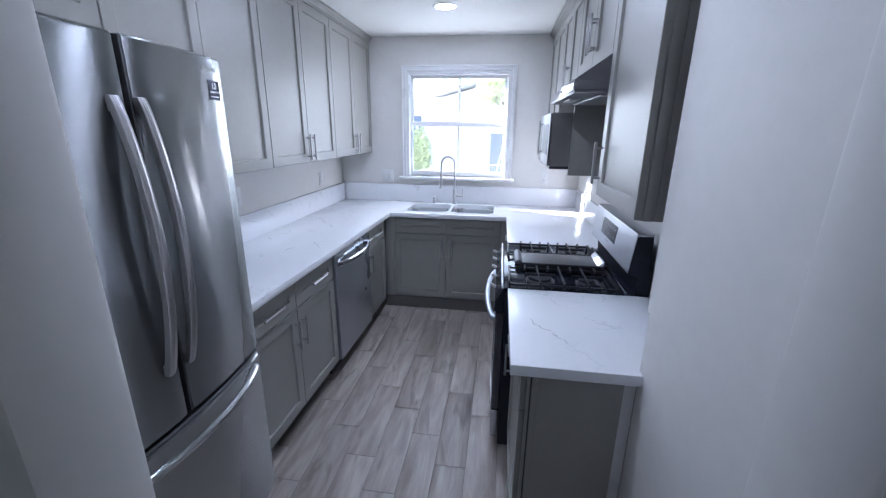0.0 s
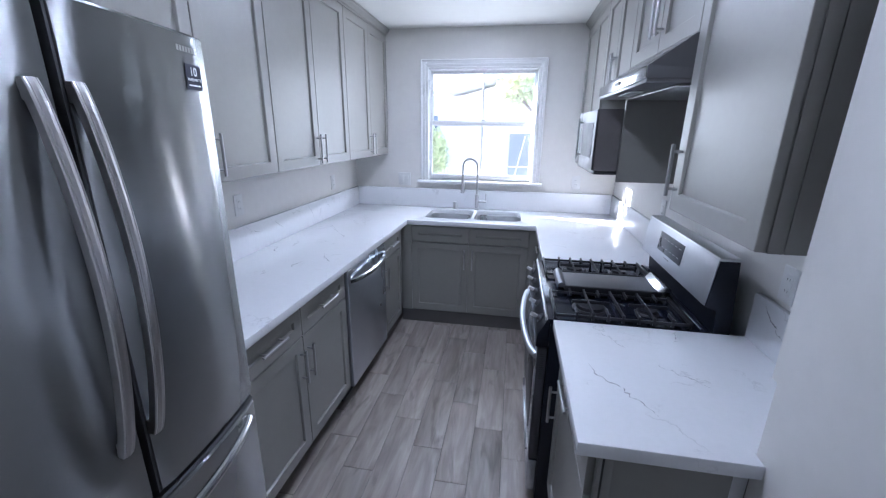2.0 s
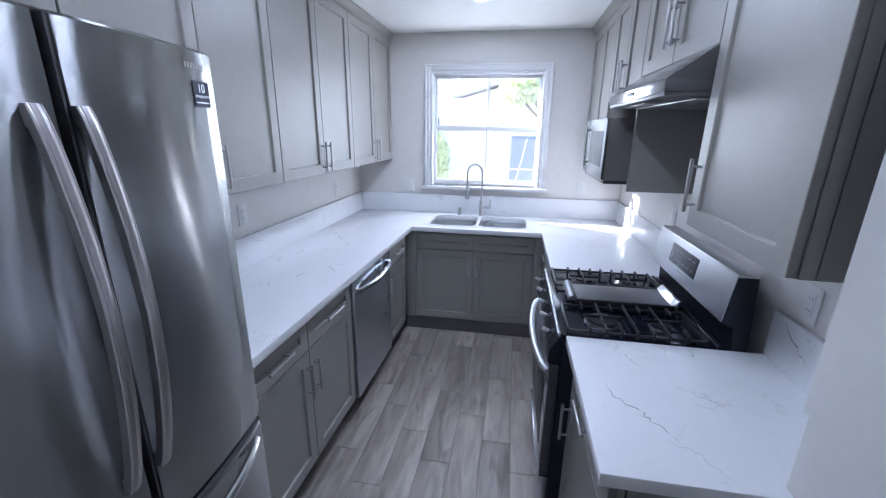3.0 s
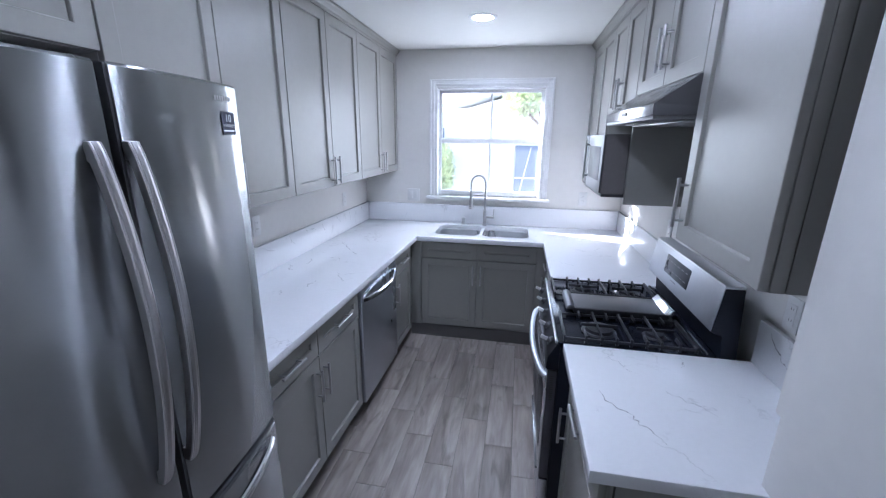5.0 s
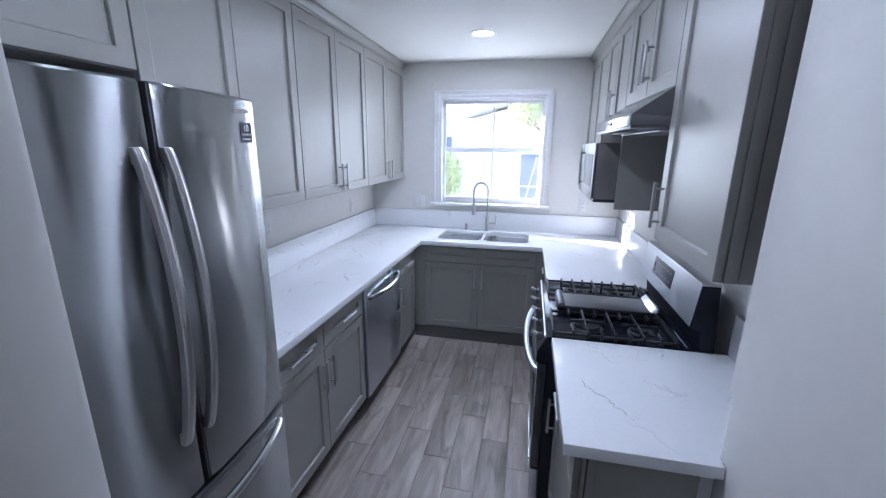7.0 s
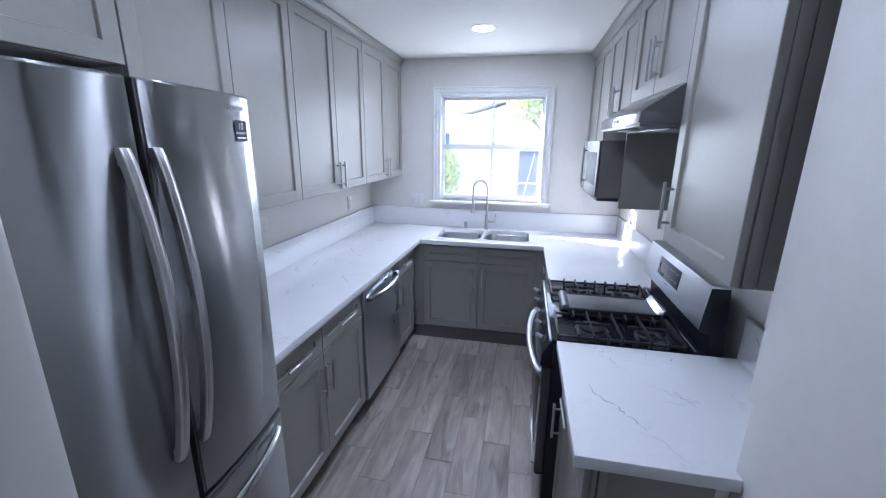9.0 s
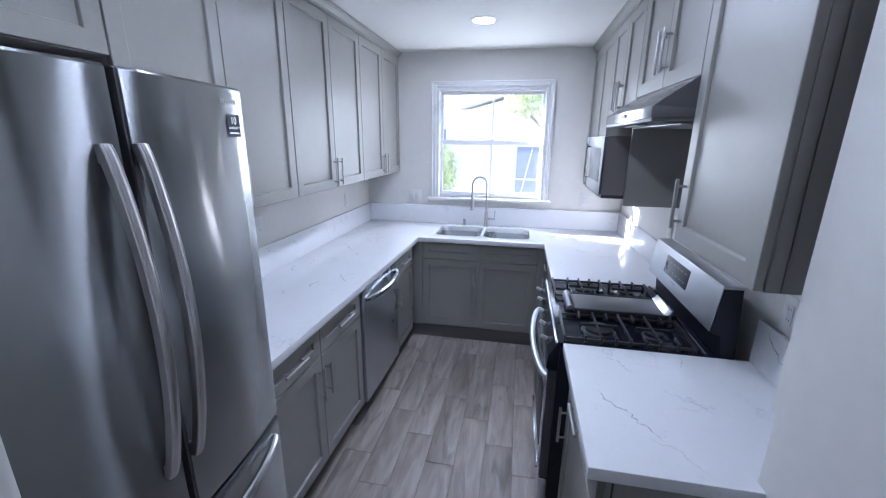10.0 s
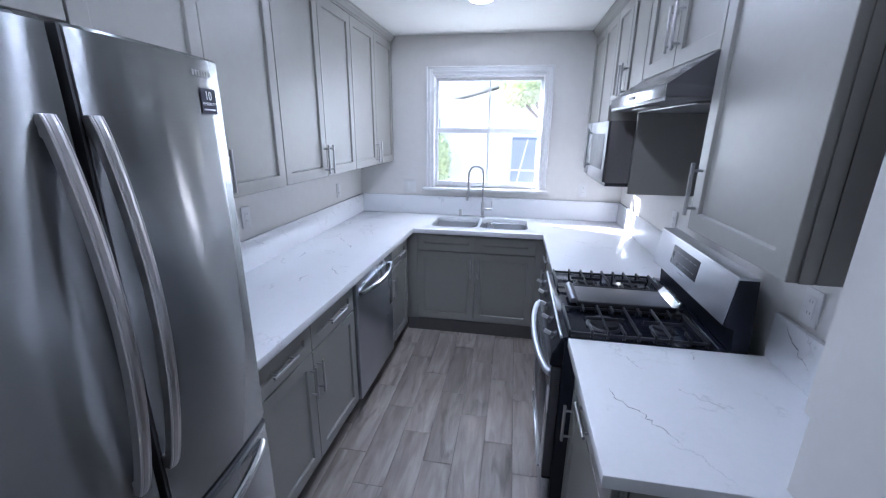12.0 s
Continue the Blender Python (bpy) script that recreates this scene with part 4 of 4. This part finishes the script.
def guard_plate(name, s0, s1, y0, y1, lift, material, parent):
    o = Vector((0.657, 0, 1.014))
    bm = B()
    a = [o + face * s + out * w for s in (s0, s1) for w in (lift - 0.004, lift)]
    prism(bm, [(a[0].x, a[0].z), (a[1].x, a[1].z), (a[3].x, a[3].z), (a[2].x, a[2].z)], "y", y0, y1, 0.0012)
    return part(name, bm, material, parent)


guard_plate("face_plate", 0.000, 0.176, R0 + 0.004, R1 - 0.004, 0.0045, SATIN, bg)
part("top_cap", box(B(), 0.673, 0.743, R0 + 0.001, R1 - 0.001, 1.1830, 1.1965, 0.005), STEEL_FLAT, bg)
guard_plate("display", 0.058, 0.146, 1.885, 2.165, 0.0062, DISPLAY, bg)
for i in range(2):
    for j in range(6):
        guard_plate("print_bar", 0.080 + 0.040 * i, 0.084 + 0.040 * i, 1.908 + 0.044 * j, 1.932 + 0.044 * j, 0.0068, BADGE, bg)


guard_plate("print_bar", 0.040, 0.045, 2.000, 2.065, 0.0052, BADGE, bg)


def grate(name, y0, y1):
    """A cast-iron grate: a thin frame on feet with slim fingers that reach over the burners."""
    bm, x0, x1, z0, z1 = B(), 0.138, 0.636, 0.941, 0.951
    for x in (x0, x1 - 0.009):
        box(bm, x, x + 0.009, y0, y1, z0 - 0.008, z1, 0.002)
    for y in (y0, y1 - 0.008):
        box(bm, x0, x1, y, y + 0.008, z0 - 0.010, z1 - 0.008, 0.002)
    ymid = (y0 + y1) / 2
    for x in (0.285, 0.395, 0.505):
        box(bm, x - 0.0031, x + 0.0031, y0 + 0.002, y1 - 0.002, z0 + 0.001, z1 + 0.005, 0.0012)
    for x in (0.225, 0.285, 0.342, 0.395, 0.452, 0.505, 0.570):
        for y, d in ((y0, 1), (y1, -1)):
            if x not in (0.285, 0.395, 0.505):
                lo, hi = sorted((y, y + d * 0.058))
                box(bm, x - 0.0030, x + 0.0030, lo, hi, z0 + 0.001, z1 + 0.005, 0.0012)
            lo, hi = sorted((y - d * 0.001, y + d * 0.010))
            box(bm, x - 0.0052, x + 0.0052, lo, hi, 0.922, z1 + 0.005, 0.002)
    for x in (0.295, 0.515):
        box(bm, x - 0.074, x + 0.074, ymid - 0.0029, ymid + 0.0029, z0 + 0.001, z1 + 0.0045, 0.0012)
    for x in (x0 + 0.006, x1 - 0.006):
        for y in (y0 + 0.006, y1 - 0.006):
            rod(bm, (x, y, 0.9215), (x, y, z0), 0.006, 8)
    return part(name, bm, IRON, rng_)


grate("grate", R0 + 0.014, R0 + 0.262)
grate("grate", R1 - 0.264, R1 - 0.022)
for x, y, r in ((0.295, R0 + 0.138, 0.058), (0.515, R0 + 0.138, 0.038), (0.295, R1 - 0.140, 0.042), (0.515, R1 - 0.140, 0.036)):
    bm = B()
    rod(bm, (x, y, 0.9215), (x, y, 0.928), r * 1.25, 26, r * 1.1)
    brn = part("burner", bm, IRON, rng_)
    part("cap", rod(B(), (x, y, 0.928), (x, y, 0.9395), r, 26, r * 0.93), IRON, brn)
gy0, gy1 = R0 + 0.272, R1 - 0.272
gd = part("griddle", prism(B(), [(gy0, 0.940), (gy1, 0.940), (gy1, 0.962), (gy1 - 0.006, 0.963), (gy1 - 0.016, 0.957), (gy0 + 0.016, 0.957), (gy0 + 0.006, 0.963), (gy0, 0.962)], "x", 0.205, 0.610, 0.002), IRON, rng_)
part("plate", box(B(), 0.214, 0.598, gy0 + 0.0165, gy1 - 0.0165, 0.9572, 0.9602, 0.001), GRIDDLE, gd)
part("end_grip", prism(B(), [(0.172, 0.950), (0.212, 0.950), (0.216, 0.958), (0.206, 0.972), (0.192, 0.977), (0.178, 0.970)], "y", gy0 + 0.004, gy1 - 0.004, 0.004), STEEL_DARK_OR_SHADED, gd, "dark steel end grip")
part("end_grip", prism(B(), [(0.592, 0.950), (0.648, 0.950), (0.650, 0.972), (0.638, 0.984), (0.620, 0.986), (0.596, 0.960)], "y", gy0 + 0.004, gy1 - 0.004, 0.004), CHROME, gd, "polished steel end grip")
for x in (0.22, 0.596):
    for y in (gy0 + 0.01, gy1 - 0.01):
        part("griddle_foot", rod(B(), (x, y, 0.9215), (x, y, 0.9405), 0.007, 8), IRON, gd)

for ob in rng_.children:
    if ob.name.split(".")[0] in ("grate", "burner", "griddle", "cooktop"):
        ob.location.z -= 0.012

# ---- range hood ----
HF, HZ = 0.344, 1.775
hood = thing("range_hood", (0.58, (R0 + R1) / 2, HZ), "stainless steel under-cabinet range hood with sloped front", "range hood")
part("shell", prism(B(), [(HF, HZ), (XR - 0.001, HZ), (XR - 0.001, 1.9035), (0.474, 1.9035), (HF + 0.006, HZ + 0.043), (HF, HZ + 0.040)], "y", 1.6065, 2.3645, 0.0015), HOOD_STEEL, hood)
# Thin added plates: the shade on the hood's ends is put into their colour.
for y in (1.6035, 2.3648):
    part("dark_end", prism(B(), [(HF + 0.002, HZ), (XR - 0.001, HZ), (XR - 0.001, 1.9035), (0.476, 1.9035), (HF + 0.008, HZ + 0.041), (HF + 0.002, HZ + 0.038)], "y", y, y + 0.0027, 0.0006), STEEL_DARK_OR_SHADED, hood)
part("rim", box(B(), HF + 0.004, XR - 0.004, 1.609, 2.362, HZ - 0.012, HZ - 0.0002, 0.001), BADGE, hood)
part("filter", box(B(), 0.46, 0.78, 1.66, 2.31, HZ - 0.019, HZ - 0.0141, 0.001), NICKEL, hood)
part("light_lens", box(B(), HF + 0.03, HF + 0.075, 1.88, 2.09, HZ - 0.020, HZ - 0.0141, 0.003), PLATE, hood)
bm = box(B(), HF - 0.0025, HF + 0.001, 1.945, 2.025, HZ + 0.014, HZ + 0.028, 0.004)
part("switch", bm, DARKPLASTIC, hood)

# ---- microwave ----
M0, M1, MF, MZ0, MZ1 = RM + 0.034, MW1 - 0.060, 0.352, 1.404, 1.722
mw = thing("microwave", (0.6, (M0 + M1) / 2, MZ0), "stainless over-counter microwave with a dark glass door", "microwave")
part("case", box(B(), MF + 0.011, XR - 0.002, M0, M1, MZ0 + 0.006, MZ1, 0.003), mat("microwave_case", (0.20, 0.185, 0.185), 0.20, 0.25, spots=0.05), mw)
md = part("door", box(B(), MF, MF + 0.0105, M0, M1 - 0.14, MZ0 + 0.008, MZ1 - 0.002, 0.004), MW_FRONT, mw)
part("glass", box(B(), MF - 0.002, MF + 0.002, M0 + 0.06, M1 - 0.20, MZ0 + 0.070, MZ1 - 0.065, 0.0015), TINTED, md)
part("keypad", box(B(), MF, MF + 0.0105, M1 - 0.138, M1, MZ0 + 0.008, MZ1 - 0.002, 0.004), TINTED, mw)
part("handle", rod(B(), (MF - 0.022, M1 - 0.165, MZ0 + 0.05), (MF - 0.022, M1 - 0.165, MZ1 - 0.04), 0.006), NICKEL, md)
for z in (MZ0 + 0.07, MZ1 - 0.06):
    part("handle_post", rod(B(), (MF - 0.022, M1 - 0.165, z), (MF + 0.002, M1 - 0.165, z), 0.005), NICKEL, md)
part("vent_base", box(B(), MF + 0.016, XR - 0.05, M0 + 0.004, M1 - 0.004, MZ0 - 0.012, MZ0 + 0.005, 0.003), DARKPLASTIC, mw)


# ---- outlets and switches ----
def outlet(face, pos, label, gangs=1, paddle=False):
    x, y, z = pos
    at = {"+x": lambda u, w, v: (x + w, y + u, z + v), "-x": lambda u, w, v: (x - w, y + u, z + v), "-y": lambda u, w, v: (x + u, y - w, z + v)}[face]
    wdt = 0.036 + 0.023 * (gangs - 1)
    plate = thing("wall_switch" if paddle else "wall_outlet", (x, y, z), label, "switch" if paddle else "outlet")
    part("cover_plate", pbox(B(), at, -wdt, wdt, 0.0003, 0.006, -0.058, 0.058, 0.002), PLATE, plate)
    for g in range(gangs):
        u = (g - (gangs - 1) / 2) * 0.046
        part("insert", pbox(B(), at, u - 0.0165, u + 0.0165, 0.0055, 0.008, -0.034, 0.034, 0.001), PLATE, plate)
        if not paddle:
            for v in (-0.019, 0.019):
                for s in (-0.006, 0.006):
                    part("slot", pbox(B(), at, u + s - 0.001, u + s + 0.001, 0.0078, 0.0083, v - 0.004, v + 0.004), SLOT, plate)
    return plate


LO = "white plastic wall outlet above the backsplash"
outlet("+x", (XL, 2.10, 1.200), LO)
outlet("+x", (XL, 3.30, 1.180), LO)
outlet("-x", (XR, 1.478, 1.158), LO)
outlet("-x", (XR, 2.62, 1.180), LO)
outlet("-y", (-1.06, YB, 1.165), "white double wall switch beside the window", 2, True)
outlet("-y", (0.495, YB, 1.180), LO)

# ---- outdoors ----
solid("ground", box(B(), -300, 300, -300, 300, -0.5, -0.35), GROUNDM, "pale dry ground outside", "ground", "structure")
house = thing("neighbour_house", (0.5, 9.0, -0.35), "white stucco neighbouring house with a low gable roof", "house")
part("wall", box(B(), -6.0, 8.0, 9.0, 14.0, -0.36, 2.30), STUCCO, house)
part("gable", prism(B(), [(-1.2, 2.301), (7.6, 2.301), (3.2, 3.50)], "y", 9.0, 9.2), STUCCO, house)
part("roof", prism(B(), [(-1.42, 2.30), (3.2, 3.56), (7.8, 2.30), (7.8, 2.42), (3.2, 3.70), (-1.42, 2.42)], "y", 8.45, 14.5), ROOFING, house)
part("low_roof", prism(B(), [(8.4, 2.28), (8.4, 2.36), (13.0, 3.40), (13.0, 3.30)], "x", -6.5, -1.45), ROOFING, house)
part("corner_board", box(B(), -0.30, -0.20, 8.96, 8.999, -0.35, 1.95), TRIM, house)
hw = part("door", box(B(), -0.17, 0.42, 8.95, 8.999, -0.30, 1.55), GATE, house, "dark blue-grey glazed door")
part("frame", box(B(), 0.421, 0.48, 8.94, 8.999, -0.30, 1.61), TRIM, hw)
part("frame", box(B(), -0.19, 0.42, 8.94, 8.999, 1.551, 1.61), TRIM, hw)
bm = rod(B(), (-0.10, 8.94, 0.35), (0.14, 8.94, 1.50), 0.012)
part("brace", bm, TRIM, hw)
part("rail", box(B(), -0.17, 0.42, 8.93, 8.949, 0.86, 0.89), TRIM, hw)
part("window", box(B(), -1.95, -1.72, 8.97, 8.999, 1.35, 1.90), GATE, house)


def tree(base, height, crown_r, n, seed, label, lean=0.0, tall=1.0):
    rng = random.Random(seed)
    t = thing("tree", base, label, "tree")
    bx, by, bz = base
    part("trunk", rod(B(), (bx, by, bz), (bx + lean * 0.6, by, bz + height * 0.62), 0.09, 10, 0.04), BARK, t)
    for i in range(5):
        a = i * 1.26
        part("limb", rod(B(), (bx + lean * 0.58, by, bz + height * 0.60), (bx + lean + crown_r * 0.6 * math.cos(a), by + crown_r * 0.6 * math.sin(a), bz + height * 0.8), 0.025, 8, 0.010), BARK, t)
    bm = B()
    for i in range(n):
        d = Vector((rng.gauss(0, 1), rng.gauss(0, 1), rng.gauss(0, 0.8))).normalized() * crown_r * (0.35 + 0.65 * rng.random() ** 0.5) * (0.8 + 0.3 * math.sin(3 * i))
        d.z *= tall
        c = Vector((bx + lean, by, bz + height * 0.8)) + d
        u = Vector((rng.gauss(0, 1), rng.gauss(0, 1), rng.gauss(0, 1))).normalized()
        v = u.orthogonal().normalized()
        s = 0.025 + 0.04 * rng.random()
        bm.faces.new([bm.verts.new(c + u * s), bm.verts.new(c + v * s * 0.5), bm.verts.new(c - u * s), bm.verts.new(c - v * s * 0.5)])
    part("crown", bm, LEAF, t)
    return t


tree((1.20, 7.7, -0.35), 3.35, 0.42, 4200, 4, "leafy yellow-green tree beside the neighbouring house", -1.20, 0.6)
tree((-1.62, 7.9, -0.35), 1.75, 0.30, 4200, 9, "pale green shrub against the white wall", 0.0, 2.0)

# ---- floor planks ----
PW, PL = 0.155, 0.590
bm = box(B(), -PW / 2 + 0.0012, PW / 2 - 0.0012, -PL / 2 + 0.0012, PL / 2 - 0.0012, -0.003, 0.0, 0.0008)
plank_mesh = finish("plank", bm, PLANK)
rest = []
for c in range(-16, 17):
    x = -0.025 + c * PW
    y = 1.836 + ((-c) % 3) * 0.197 - 10 * PL
    while y < 3.32:
        if -8 <= c < 4 and y + PL > -0.5:
            ob = new("plank", plank_mesh)
            ob.location = (x + PW / 2, y + PL / 2, 0)
            ob.parent = floor
        elif y > -3.98 and y < 0.10:
            rest.append((max(x, -2.49), min(x + PW, 2.49), y, min(y + PL, 0.13)))
        y += PL
bm = B()
for x0, x1, y0, y1 in rest:
    if x1 - x0 > 0.02:
        box(bm, x0 + 0.0012, x1 - 0.0012, y0 + 0.0012, y1 - 0.0012, -0.003, 0.0)
more = part("plank_field", bm, PLANK, floor)
tagged(more, kind="stuff")
